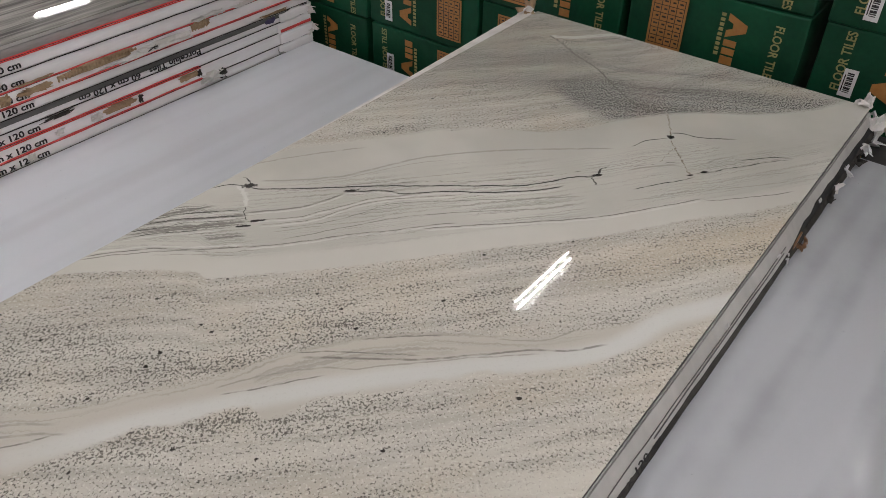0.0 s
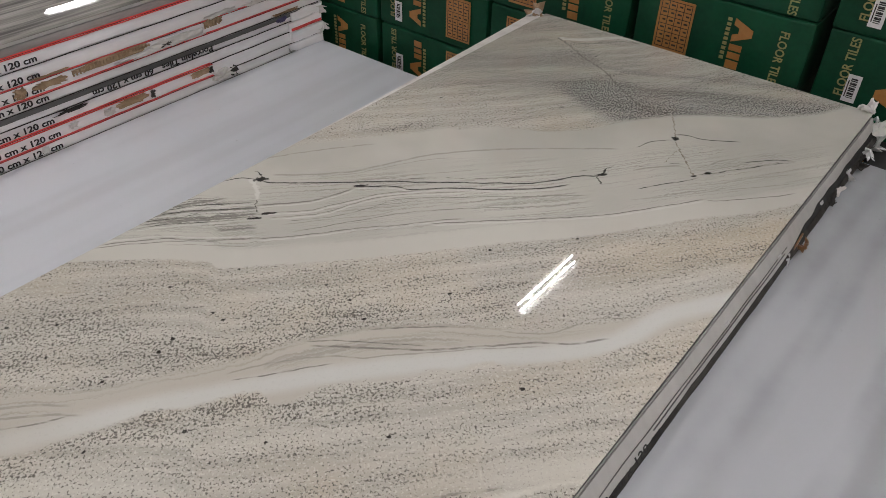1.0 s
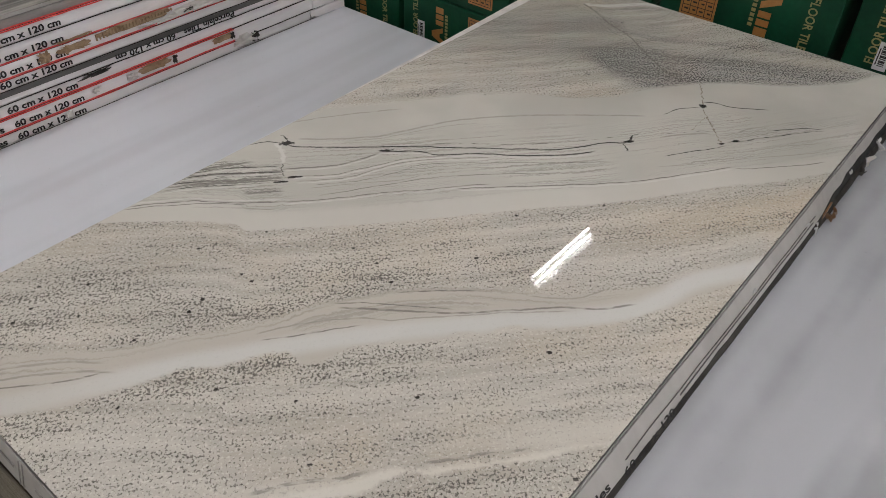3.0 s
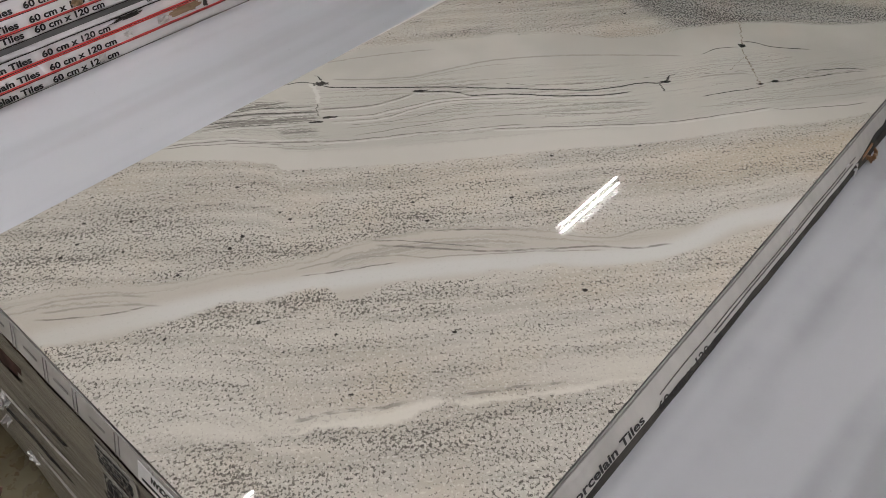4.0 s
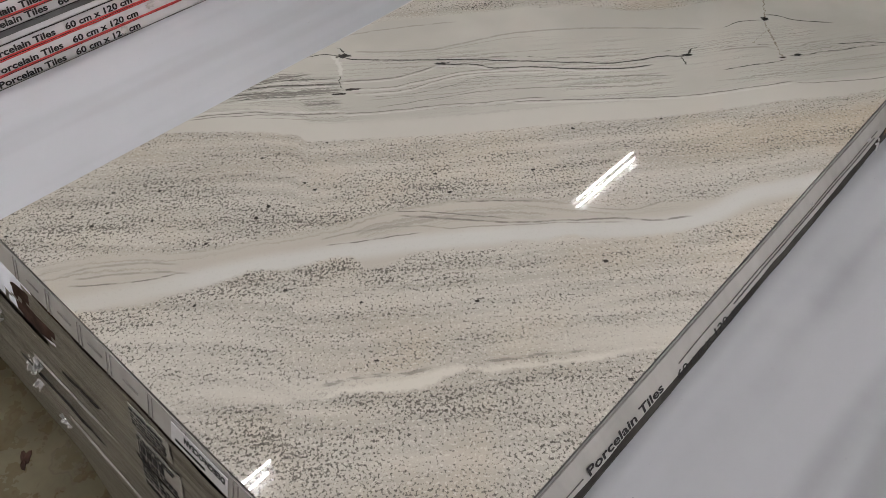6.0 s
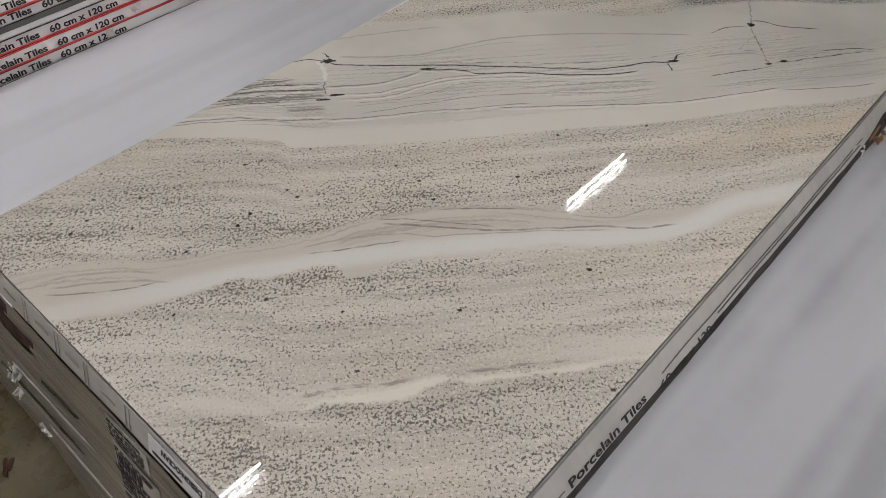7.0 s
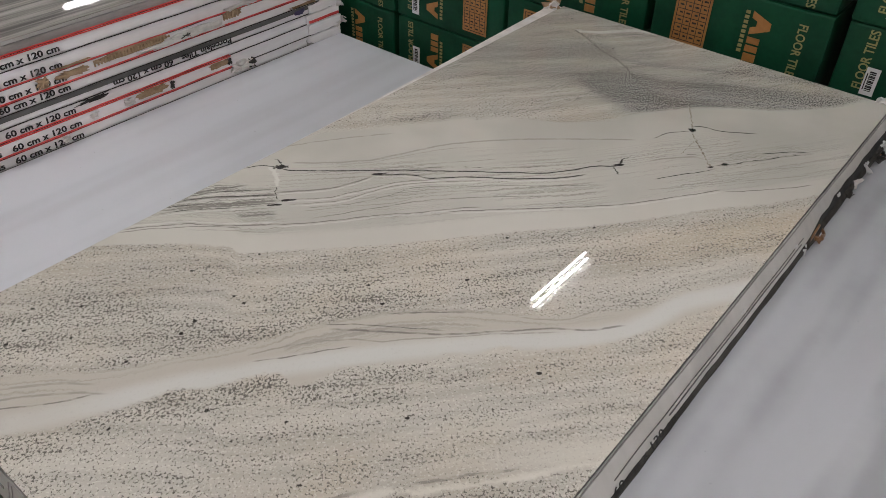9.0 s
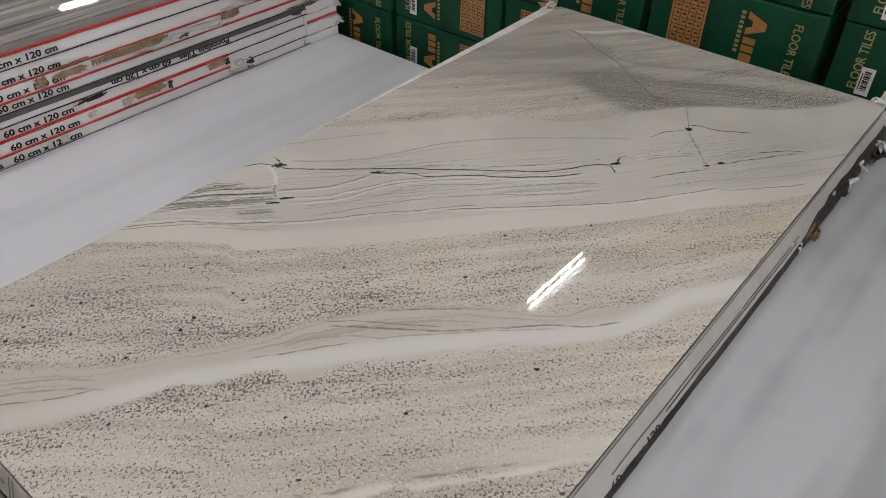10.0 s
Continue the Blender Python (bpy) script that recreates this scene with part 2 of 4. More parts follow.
    def vein(points, half, strength, colour, dash=0.0):
        """A printed line that follows the layers; dash: how much of it is missing. Each waits for the last, so few values are held at once."""
        nonlocal col, last
        uu = m.math("MULTIPLY_ADD", last, 1e-9, u)
        d = m.math("ABSOLUTE", m.math("SUBTRACT", ws, m.curve(uu, points)))
        f = both(m.step(d, half, half * 0.4), both(m.step(uu, points[0][0] - 0.002, points[0][0] + 0.006), m.step(uu, points[-1][0] + 0.002, points[-1][0] - 0.010)))
        f = both(f, m.step(broken, 0.30 + 0.18 * dash, 0.48 + 0.14 * dash, 0.55 * (1 - dash), 1.0))
        last = m.math("MULTIPLY", f, strength)
        col = m.mix(last, col, colour)

    last = below
    vein([(0.6606, 0.0901), (0.6964, 0.0989), (0.7368, 0.097), (0.7666, 0.1126)], 0.00650, 0.75, WHITE, 0.2)
    vein([(0.6714, 0.1059), (0.7078, 0.1131), (0.7399, 0.1108), (0.7672, 0.1224)], 0.00185, 0.63, GREY, 0.5)
    vein([(0.2588, 0.3645), (0.2868, 0.3598), (0.3386, 0.3503), (0.3976, 0.3444)], 0.00145, 0.54, SOFT, 0.5)
    vein([(0.2921, 0.3933), (0.3255, 0.3971), (0.359, 0.3976), (0.3929, 0.3905), (0.428, 0.3791), (0.4524, 0.3737), (0.4813, 0.3713), (0.5108, 0.3705), (0.5395, 0.3724), (0.5969, 0.3784), (0.648, 0.3852)], 0.00198, 0.56, SOFT, 0.1)
    vein([(0.3363, 0.4025), (0.3699, 0.4008), (0.4038, 0.3926), (0.4394, 0.384), (0.4735, 0.3818)], 0.00092, 0.45, SOFT, 0.3)
    vein([(0.413, 0.41), (0.4581, 0.4099), (0.4976, 0.408)], 0.00079, 0.54, SOFT, 0.4)
    vein([(0.2798, 0.4489), (0.3071, 0.4491), (0.3287, 0.4475), (0.351, 0.4398), (0.3719, 0.4294)], 0.0015, 0.55, WHITE, 0.3)
    vein([(0.2798, 0.4455), (0.3071, 0.4457), (0.3287, 0.4441), (0.351, 0.4364), (0.3719, 0.426)], 0.00158, 0.72, GREY, 0.1)
    vein([(0.2812, 0.4026), (0.2878, 0.4067), (0.2977, 0.4088), (0.3358, 0.4133), (0.3687, 0.4166), (0.3901, 0.4181), (0.4443, 0.4262), (0.4766, 0.431), (0.5089, 0.4358), (0.5407, 0.44), (0.5576, 0.4386), (0.5724, 0.4361), (0.5903, 0.4326), (0.6122, 0.4358)], 0.00140, 0.90, INKY, 0.0)
    vein([(0.2457, 0.3987), (0.2621, 0.3957), (0.273, 0.3989), (0.2828, 0.4021)], 0.00099, 0.90, INKY, 0.1)
    vein([(0.3689, 0.4272), (0.3756, 0.4292), (0.4054, 0.4323), (0.426, 0.4409), (0.4537, 0.4416), (0.4746, 0.4448), (0.4954, 0.4491), (0.533, 0.4531), (0.5555, 0.4536), (0.5782, 0.4498)], 0.0015, 0.55, WHITE, 0.3)
    vein([(0.3689, 0.4236), (0.3756, 0.4256), (0.4054, 0.4287), (0.426, 0.4373), (0.4537, 0.438), (0.4746, 0.4412), (0.4954, 0.4455), (0.533, 0.4495), (0.5555, 0.45), (0.5782, 0.4462)], 0.00140, 0.90, INKY, 0.15)
    vein([(0.3935, 0.4139), (0.4457, 0.4186), (0.4999, 0.4255), (0.5439, 0.4276), (0.5838, 0.4252), (0.6133, 0.4222)], 0.00092, 0.85, GREY, 0.95)
    vein([(0.3113, 0.4928), (0.3319, 0.4889), (0.3631, 0.4833), (0.4106, 0.4757), (0.4369, 0.4748), (0.4898, 0.4768), (0.5363, 0.4807)], 0.00086, 0.63, GREY, 0.3)
    vein([(0.2811, 0.5025), (0.301, 0.5024), (0.331, 0.5011), (0.3621, 0.4977), (0.4083, 0.4966), (0.4346, 0.4946), (0.4655, 0.4944)], 0.0015, 0.55, WHITE, 0.3)
    vein([(0.2811, 0.4995), (0.301, 0.4994), (0.331, 0.4981), (0.3621, 0.4947), (0.4083, 0.4936), (0.4346, 0.4916), (0.4655, 0.4914)], 0.00092, 0.72, GREY, 0.2)
    vein([(0.4339, 0.4986), (0.4852, 0.501), (0.537, 0.504), (0.5894, 0.5055), (0.622, 0.5027), (0.6668, 0.4966), (0.7001, 0.4922)], 0.0015, 0.55, WHITE, 0.3)
    vein([(0.4339, 0.4954), (0.4852, 0.4978), (0.537, 0.5008), (0.5894, 0.5023), (0.622, 0.4995), (0.6668, 0.4934), (0.7001, 0.489)], 0.00092, 0.81, GREY, 0.15)
    vein([(0.7, 0.4901), (0.7052, 0.4925), (0.7319, 0.4933), (0.7707, 0.4929), (0.7929, 0.4896)], 0.00086, 0.72, GREY, 0.2)
    vein([(0.2865, 0.463), (0.3227, 0.4631), (0.3498, 0.4562), (0.3769, 0.4483), (0.3986, 0.4422), (0.4311, 0.4427)], 0.0015, 0.55, WHITE, 0.3)
    vein([(0.2865, 0.46), (0.3227, 0.4601), (0.3498, 0.4532), (0.3769, 0.4453), (0.3986, 0.4392), (0.4311, 0.4397)], 0.00079, 0.68, GREY, 0.3)
    vein([(0.2914, 0.4709), (0.3329, 0.4701), (0.3654, 0.4581), (0.3926, 0.449), (0.4251, 0.4473), (0.4738, 0.4502)], 0.0015, 0.55, WHITE, 0.3)
    vein([(0.2914, 0.4679), (0.3329, 0.4671), (0.3654, 0.4551), (0.3926, 0.446), (0.4251, 0.4443), (0.4738, 0.4472)], 0.00079, 0.68, GREY, 0.3)
    vein([(0.3068, 0.4751), (0.3426, 0.4736), (0.3802, 0.4639), (0.4138, 0.4519), (0.4671, 0.4556), (0.5355, 0.4626), (0.5888, 0.4674)], 0.00079, 0.63, GREY, 0.4)
    vein([(0.3014, 0.4803), (0.3429, 0.4774), (0.3844, 0.4756), (0.439, 0.4624), (0.4913, 0.466)], 0.00079, 0.54, SOFT, 0.4)
    vein([(0.1998, 0.4401), (0.2179, 0.4355), (0.2337, 0.433), (0.2522, 0.43)], 0.00224, 0.72, GREY, 0.2)
    vein([(0.197, 0.4472), (0.2282, 0.4426), (0.2549, 0.4434), (0.2769, 0.4444)], 0.0015, 0.55, WHITE, 0.3)
    vein([(0.197, 0.4438), (0.2282, 0.4392), (0.2549, 0.44), (0.2769, 0.441)], 0.00092, 0.72, INKY, 0.3)
    vein([(0.1904, 0.4555), (0.2184, 0.4509), (0.2498, 0.4524), (0.2769, 0.4548)], 0.0015, 0.55, WHITE, 0.3)
    vein([(0.1904, 0.4521), (0.2184, 0.4475), (0.2498, 0.449), (0.2769, 0.4514)], 0.00106, 0.81, INKY, 0.3)
    vein([(0.1806, 0.4604), (0.2085, 0.4579), (0.2291, 0.454), (0.2605, 0.4566), (0.2762, 0.4552)], 0.00086, 0.72, INKY, 0.4)
    vein([(0.1777, 0.4652), (0.2141, 0.462), (0.2445, 0.4613), (0.2681, 0.4619)], 0.00086, 0.72, GREY, 0.3)
    vein([(0.1749, 0.4735), (0.2091, 0.4703), (0.24, 0.4712), (0.2631, 0.4712)], 0.0015, 0.55, WHITE, 0.3)
    vein([(0.1749, 0.4699), (0.2091, 0.4667), (0.24, 0.4676), (0.2631, 0.4676)], 0.00106, 0.77, INKY, 0.4)
    vein([(0.1488, 0.488), (0.1662, 0.4861), (0.1961, 0.4848), (0.2211, 0.4892), (0.2508, 0.4934), (0.2812, 0.4948)], 0.0015, 0.55, WHITE, 0.3)
    vein([(0.1488, 0.4916), (0.1662, 0.4897), (0.1961, 0.4884), (0.2211, 0.4928), (0.2508, 0.497), (0.2812, 0.4984)], 0.00106, 0.77, GREY, 0.2)
    vein([(0.1449, 0.4952), (0.1812, 0.4931), (0.221, 0.495), (0.2507, 0.5002)], 0.00099, 0.63, GREY, 0.3)
    vein([(0.2015, 0.4979), (0.2416, 0.5036), (0.2811, 0.512)], 0.00086, 0.54, SOFT, 0.4)
    vein([(0.668, 0.384), (0.6873, 0.3751), (0.712, 0.3736)], 0.00086, 0.90, INKY, 0.2)
    vein([(0.7188, 0.363), (0.7302, 0.3657), (0.7413, 0.375), (0.7625, 0.382), (0.7827, 0.3868)], 0.00112, 0.90, INKY, 0.1)
    vein([(0.6487, 0.4283), (0.6688, 0.426), (0.6955, 0.4256), (0.7047, 0.4315)], 0.00198, 0.54, SOFT, 0.1)
    vein([(0.65, 0.4229), (0.6711, 0.4217), (0.6968, 0.4213), (0.705, 0.425)], 0.00079, 0.81, GREY, 0.9)
    vein([(0.6409, 0.4628), (0.6631, 0.4584), (0.6869, 0.4557), (0.708, 0.4513)], 0.00092, 0.85, INKY, 0.5)
    vein([(0.712, 0.4444), (0.7309, 0.4442), (0.7436, 0.4415), (0.7615, 0.4402), (0.7916, 0.4357), (0.8205, 0.4343)], 0.00112, 0.85, INKY, 0.6)
    vein([(0.7162, 0.4321), (0.7518, 0.4212), (0.7697, 0.4199)], 0.00132, 0.54, SOFT, 0.5)
    vein([(0.7668, 0.4279), (0.7962, 0.4272), (0.8216, 0.4322)], 0.00092, 0.90, INKY, 0.1)
    vein([(0.6281, 0.4801), (0.6748, 0.4796), (0.7064, 0.4768), (0.7348, 0.4749), (0.7684, 0.4743), (0.802, 0.4727)], 0.00079, 0.50, SOFT, 0.3)
    vein([(0.7591, 0.4581), (0.8095, 0.4572)], 0.00092, 0.45, SOFT, 0.4)
    vein([(0.0887, 0.688), (0.1192, 0.6851), (0.1475, 0.6854), (0.172, 0.6893)], 0.00145, 0.63, SOFT, 0.3)
    vein([(0.0863, 0.6944), (0.1136, 0.6946), (0.1446, 0.6923), (0.1637, 0.6878)], 0.00106, 0.68, GREY, 0.5)
    vein([(0.0758, 0.6825), (0.1023, 0.6761), (0.1333, 0.6749), (0.1625, 0.6796)], 0.00158, 0.54, SOFT, 0.4)
    vein([(0.2683, 0.6699), (0.2888, 0.6682), (0.3142, 0.665), (0.34, 0.6624)], 0.00092, 0.72, GREY, 0.5)
    vein([(0.2639, 0.6626), (0.2978, 0.6555), (0.3319, 0.6544), (0.3658, 0.6599), (0.4004, 0.6604), (0.4522, 0.6624), (0.4956, 0.6661)], 0.00106, 0.59, SOFT, 0.3)
    vein([(0.3241, 0.6421), (0.3584, 0.6481), (0.388, 0.6544), (0.4099, 0.6576), (0.4528, 0.6597), (0.4879, 0.6608), (0.5218, 0.6662), (0.5491, 0.6643)], 0.00145, 0.68, GREY, 0.3)
    vein([(0.3201, 0.6364), (0.3504, 0.6401), (0.3805, 0.6469), (0.4101, 0.6533)], 0.00086, 0.72, GREY, 0.5)
    vein([(0.3692, 0.6295), (0.4043, 0.6317), (0.4329, 0.6358)], 0.00092, 0.72, GREY, 0.4)
    vein([(0.4692, 0.6463), (0.5035, 0.6523), (0.5226, 0.6477), (0.5375, 0.6419)], 0.00106, 0.54, SOFT, 0.2)
    vein([(0.2662, 0.8), (0.2874, 0.7955), (0.3021, 0.7941), (0.3162, 0.7953), (0.3379, 0.7914)], 0.00211, 0.54, GREY, 0.6)
    vein([(0.3716, 0.7897), (0.3899, 0.789), (0.4089, 0.7877), (0.4272, 0.7881), (0.4425, 0.7861)], 0.00172, 0.54, GREY, 0.7)

    # Cracks across the layers.
    uj = m.math("ADD", u, m.math("MULTIPLY", m.math("SUBTRACT", m.noise(along, 190, 2), 0.5), 0.007))

    def crack(points, half, strength, colour, dash=0.0):
        nonlocal col, last
        ww = m.math("MULTIPLY_ADD", last, 1e-9, w)
        d = m.math("ABSOLUTE", m.math("SUBTRACT", uj, m.curve(ww, points)))
        f = both(m.step(d, half, half * 0.4), both(m.step(ww, points[0][0] - 0.002, points[0][0] + 0.002), m.step(ww, points[-1][0] + 0.002, points[-1][0] - 0.002)))
        f = both(f, m.step(broken, 0.30 + 0.18 * dash, 0.48 + 0.14 * dash, 0.55 * (1 - dash), 1.0))
        last = m.math("MULTIPLY", f, strength)
        col = m.mix(last, col, colour)

    crack([(0.0879, 0.6607), (0.1101, 0.6681), (0.1607, 0.6784), (0.1873, 0.6888), (0.2366, 0.695), (0.275, 0.6996), (0.2965, 0.7055), (0.3106, 0.7169), (0.3163, 0.7318)], 0.00112, 0.81, GREY, 0.0)
    crack([(0.3201, 0.7322), (0.3464, 0.7242), (0.3727, 0.7152)], 0.00092, 0.81, RUST, 0.5)
    crack([(0.3791, 0.7128), (0.398, 0.7104), (0.4235, 0.7077), (0.4479, 0.705)], 0.00106, 0.72, RUST, 0.6)
    crack([(0.3931, 0.7101), (0.4082, 0.6953), (0.4186, 0.6854)], 0.00086, 0.72, RUST, 0.7)
    crack([(0.4197, 0.6281), (0.4232, 0.6212), (0.4317, 0.6166), (0.4342, 0.6118)], 0.00145, 0.90, INKY, 0)
    crack([(0.4362, 0.6085), (0.4427, 0.6082), (0.4498, 0.6095)], 0.00106, 0.90, INKY, 0.2)
    crack([(0.3849, 0.2757), (0.3939, 0.2816), (0.4025, 0.2802)], 0.00119, 0.90, INKY, 0)
    crack([(0.3988, 0.2709), (0.4132, 0.2765), (0.4351, 0.2787)], 0.003, 0.7, WHITE, 0)
    crack([(0.4373, 0.2776), (0.4476, 0.2776), (0.457, 0.2798)], 0.00092, 0.90, INKY, 0.4)
    # Dark nodes where cracks and lines meet, drawn out along the layers.
    ragged_edge = m.math("MULTIPLY", m.math("SUBTRACT", m.noise(v, 190, 3), 0.5), 0.011)
    for pu, pw, ru, rw in ((0.2815, 0.4005, 0.0085, 0.0042), (0.289, 0.4605, 0.0085, 0.0022), (0.376, 0.4235, 0.0095, 0.0020), (0.6145, 0.433, 0.0075, 0.0028), (0.7155, 0.3715, 0.0050, 0.0050), (0.706, 0.447, 0.0045, 0.0020), (0.722, 0.4435, 0.0050, 0.0028), (0.277, 0.467, 0.0080, 0.0018)):
        du, dw = m.math("DIVIDE", m.math("SUBTRACT", m.math("MULTIPLY_ADD", last, 1e-9, u), pu), ru), m.math("DIVIDE", m.math("SUBTRACT", w, pw), rw)
        d = m.math("SQRT", m.math("ADD", m.math("MULTIPLY", du, du), m.math("MULTIPLY", dw, dw)))
        last = m.step(m.math("ADD", d, m.math("MULTIPLY", ragged_edge, 150.0)), 1.0, 0.55)
        col = m.mix(m.math("MULTIPLY", last, 0.95), col, INKY)
    # A worn corner with grey biscuit showing.
    wear = m.math("ADD", m.math("SUBTRACT", x, y), m.math("MULTIPLY", m.noise(v, 60, 3), 0.05))
    col = m.mix(m.step(wear, 0.055, 0.045), col, (0.33, 0.31, 0.28))
    m.link(col, m.bsdf.inputs["Base Color"])
    m.link(m.step(m.noise(v, 5, 2), 0.3, 0.7, 0.0, 0.002), m.bsdf.inputs["Roughness"])
    return m.mat


def white_tile_material(name, base, rough, wave, deep):
    """White polished tile under a thin film that waves a little along its length; reflected bands are painted into its
    colour.
    """
    m = Nodes(name)
    v = m.place()
    lay = m.place((13, 0.7, 1))
    lay.node.inputs["Rotation"].default_value = (0, 0, radians(7))
    a = m.noise(lay, 1.0, 2)
    b = m.noise(v, 9, 4)
    dirt = m.noise(v, 260, 2)
    # Long darker bands imitate the ceiling's reflection in the base colour.
    col = m.mix(m.step(m.math("ADD", m.math("MULTIPLY", a, 0.8), m.math("MULTIPLY", b, 0.2)), 0.38, 0.60), tuple(c * deep for c in base), base)
    col = m.mix(m.step(dirt, 0.76, 0.80, 0.0, 0.6), col, (0.12, 0.11, 0.10))
    m.link(col, m.bsdf.inputs["Base Color"])
    m.link(m.step(b, 0.3, 0.7, rough * 0.8, rough * 1.25), m.bsdf.inputs["Roughness"])
    m.bump(a, wave, 0.02)
    return m.mat


def wood_tile_material():
    m = Nodes("grey_wood_tile")
    v = m.place((26, 1.6, 1))
    a, b = m.noise(v, 1.0, 5, 0.65), m.noise(m.place((120, 5, 1)), 1.0, 3)
    f = m.step(m.math("ADD", m.math("MULTIPLY", a, 0.75), m.math("MULTIPLY", b, 0.25)), 0.36, 0.64)
    m.link(m.mix(f, (0.11, 0.105, 0.10), (0.42, 0.40, 0.37)), m.bsdf.inputs["Base Color"])
    m.bsdf.inputs["Roughness"].default_value = 0.012
    m.bsdf.inputs["Specular IOR Level"].default_value = 0.25
    return m.mat


def floor_material():
    m = Nodes("stained_marble_floor")
    v = m.place()
    a, b, c = m.noise(v, 3.5, 5, 0.6), m.noise(v, 16, 4, 0.65), m.noise(v, 140, 2)
    col = m.mix(m.step(a, 0.35, 0.65), (0.112, 0.092, 0.050), (0.205, 0.178, 0.114))
    vein = m.math("ABSOLUTE", m.math("SUBTRACT", m.noise(v, 4.0, 5, 0.6), 0.5))
    col = m.mix(m.step(vein, 0.014, 0.0, 0.0, 0.5), col, (0.09, 0.06, 0.035))
    col = m.mix(m.step(b, 0.62, 0.74, 0.0, 0.6), col, (0.10, 0.075, 0.05))
    col = m.mix(m.step(c, 0.72, 0.78, 0.0, 0.7), col, (0.08, 0.07, 0.06))
    m.link(col, m.bsdf.inputs["Base Color"])
    m.link(m.step(b, 0.3, 0.7, 0.18, 0.4), m.bsdf.inputs["Roughness"])
    return m.mat


def glow(name, colour, strength):
    m = Nodes(name)
    m.bsdf.inputs["Base Color"].default_value = (*colour, 1)
    m.bsdf.inputs["Emission Color"].default_value = (*colour, 1)
    m.bsdf.inputs["Emission Strength"].default_value = strength
    return m.mat


SLAB = slab_material()
WHITE_A = white_tile_material("white_tile_polished", (0.67, 0.69, 0.735), 0.025, 0.02, 0.92)
WHITE_B = white_tile_material("white_tile_filmed", (0.415, 0.425, 0.45), 0.14, 0.12, 0.72)
WOOD = wood_tile_material()
EDGE = plain("dark_slab_edge", (0.20, 0.19, 0.175), (0.11, 0.105, 0.10), 0.5, 14, 200, 0.5)
BISCUIT = plain("porcelain_biscuit", (0.46, 0.45, 0.43), (0.36, 0.35, 0.33), 0.6, 12, 200, 0.5)
FLOOR = floor_material()
CARD = plain("white_carton_board", (0.85, 0.83, 0.84), (0.72, 0.70, 0.70), 0.55, 9, 120, 0.5, (1, 0.35, 2))
CARD_GREY = plain("grey_carton_board", (0.36, 0.34, 0.33), (0.20, 0.19, 0.18), 0.55, 9, 120, 0.5, (1, 0.35, 2))
CARD_DARK = plain("dark_grey_band", (0.13, 0.125, 0.125), (0.06, 0.058, 0.056), 0.5, 9, 120, 0.5, (1, 0.35, 2))
CARD_BROWN = plain("dirty_brown_board", (0.25, 0.22, 0.18), (0.085, 0.068, 0.052), 0.7, 8, 100, 0.5, (0.4, 1, 4))
FILM = plain("film_wrapped_board", (0.52, 0.505, 0.485), (0.34, 0.33, 0.315), 0.42, 10, 60, 0.6, (1, 0.2, 4), 0.3)
WRAP = plain("dirty_stretch_film", (0.33, 0.305, 0.25), (0.085, 0.076, 0.058), 0.35, 11, 90, 0.55, (0.5, 1, 16), 0.8, depth=0.002)
KRAFT = plain("torn_kraft_core", (0.42, 0.30, 0.19), (0.22, 0.14, 0.08), 0.9, 30, 220, 0.5, bump=0.5)
PAPER = plain("torn_white_paper", (0.74, 0.72, 0.70), (0.55, 0.52, 0.50), 0.8, 30, 200, 0.5, bump=0.4)
RED = plain("red_print", (0.74, 0.085, 0.075), (0.50, 0.04, 0.036), 0.5, 20, 160, 0.6)
# Black for print, and for gaps whose shade is put into the colour.
INK_AND_GAP = plain("black_ink_and_gap_shade", (0.012, 0.012, 0.013), (0.022, 0.022, 0.022), 0.8, 30, 200, 0.5)
# Dark tone for painted gap shade, and for torn inner board and table print.
SHADOW_GAP = plain("gap_shade_and_dark_board", (0.05, 0.045, 0.04), (0.02, 0.018, 0.016), 0.9, 20, 120, 0.5)
GREEN = plain("green_carton", (0.0035, 0.058, 0.026), (0.0018, 0.032, 0.015), 0.5, 7, 130, 0.5)
GREEN.node_tree.nodes["Principled BSDF"].inputs["Specular IOR Level"].default_value = 0.22
ORANGE = plain("orange_print", (0.40, 0.185, 0.05), (0.30, 0.13, 0.035), 0.5, 20, 160, 0.5)
OLIVE = plain("olive_print", (0.30, 0.27, 0.10), (0.22, 0.20, 0.08), 0.5, 20, 160, 0.5)
STICKER = plain("white_sticker", (0.74, 0.74, 0.76), (0.60, 0.60, 0.61), 0.4, 20, 160, 0.5)
PALE = plain("ceiling_panel", (0.72, 0.72, 0.72), (0.60, 0.60, 0.61), 0.8, 1.5, 30, 0.5)
WALL = plain("painted_wall", (0.66, 0.65, 0.63), (0.54, 0.53, 0.51), 0.7, 1.2, 30, 0.5)
STEEL = plain("white_lamp_housing", (0.70, 0.70, 0.71), (0.60, 0.60, 0.60), 0.4, 6, 60, 0.5)
HOLLOW = plain("dark_torn_core", (0.075, 0.032, 0.020), (0.03, 0.014, 0.009), 0.9, 40, 200, 0.5)
STICKER_OLD = plain("soiled_sticker", (0.44, 0.42, 0.39), (0.30, 0.285, 0.26), 0.5, 20, 160, 0.5)
BLUE_INK = plain("violet_ink", (0.060, 0.050, 0.13), (0.035, 0.03, 0.08), 0.5, 20, 160, 0.5)
TAPE = plain("brown_tape_scrap", (0.25, 0.13, 0.06), (0.12, 0.06, 0.03), 0.4, 60, 300, 0.5)
CLEAR = plain("crumpled_film", (0.70, 0.70, 0.71), (0.52, 0.51, 0.50), 0.2, 60, 300, 0.5, bump=0.4)
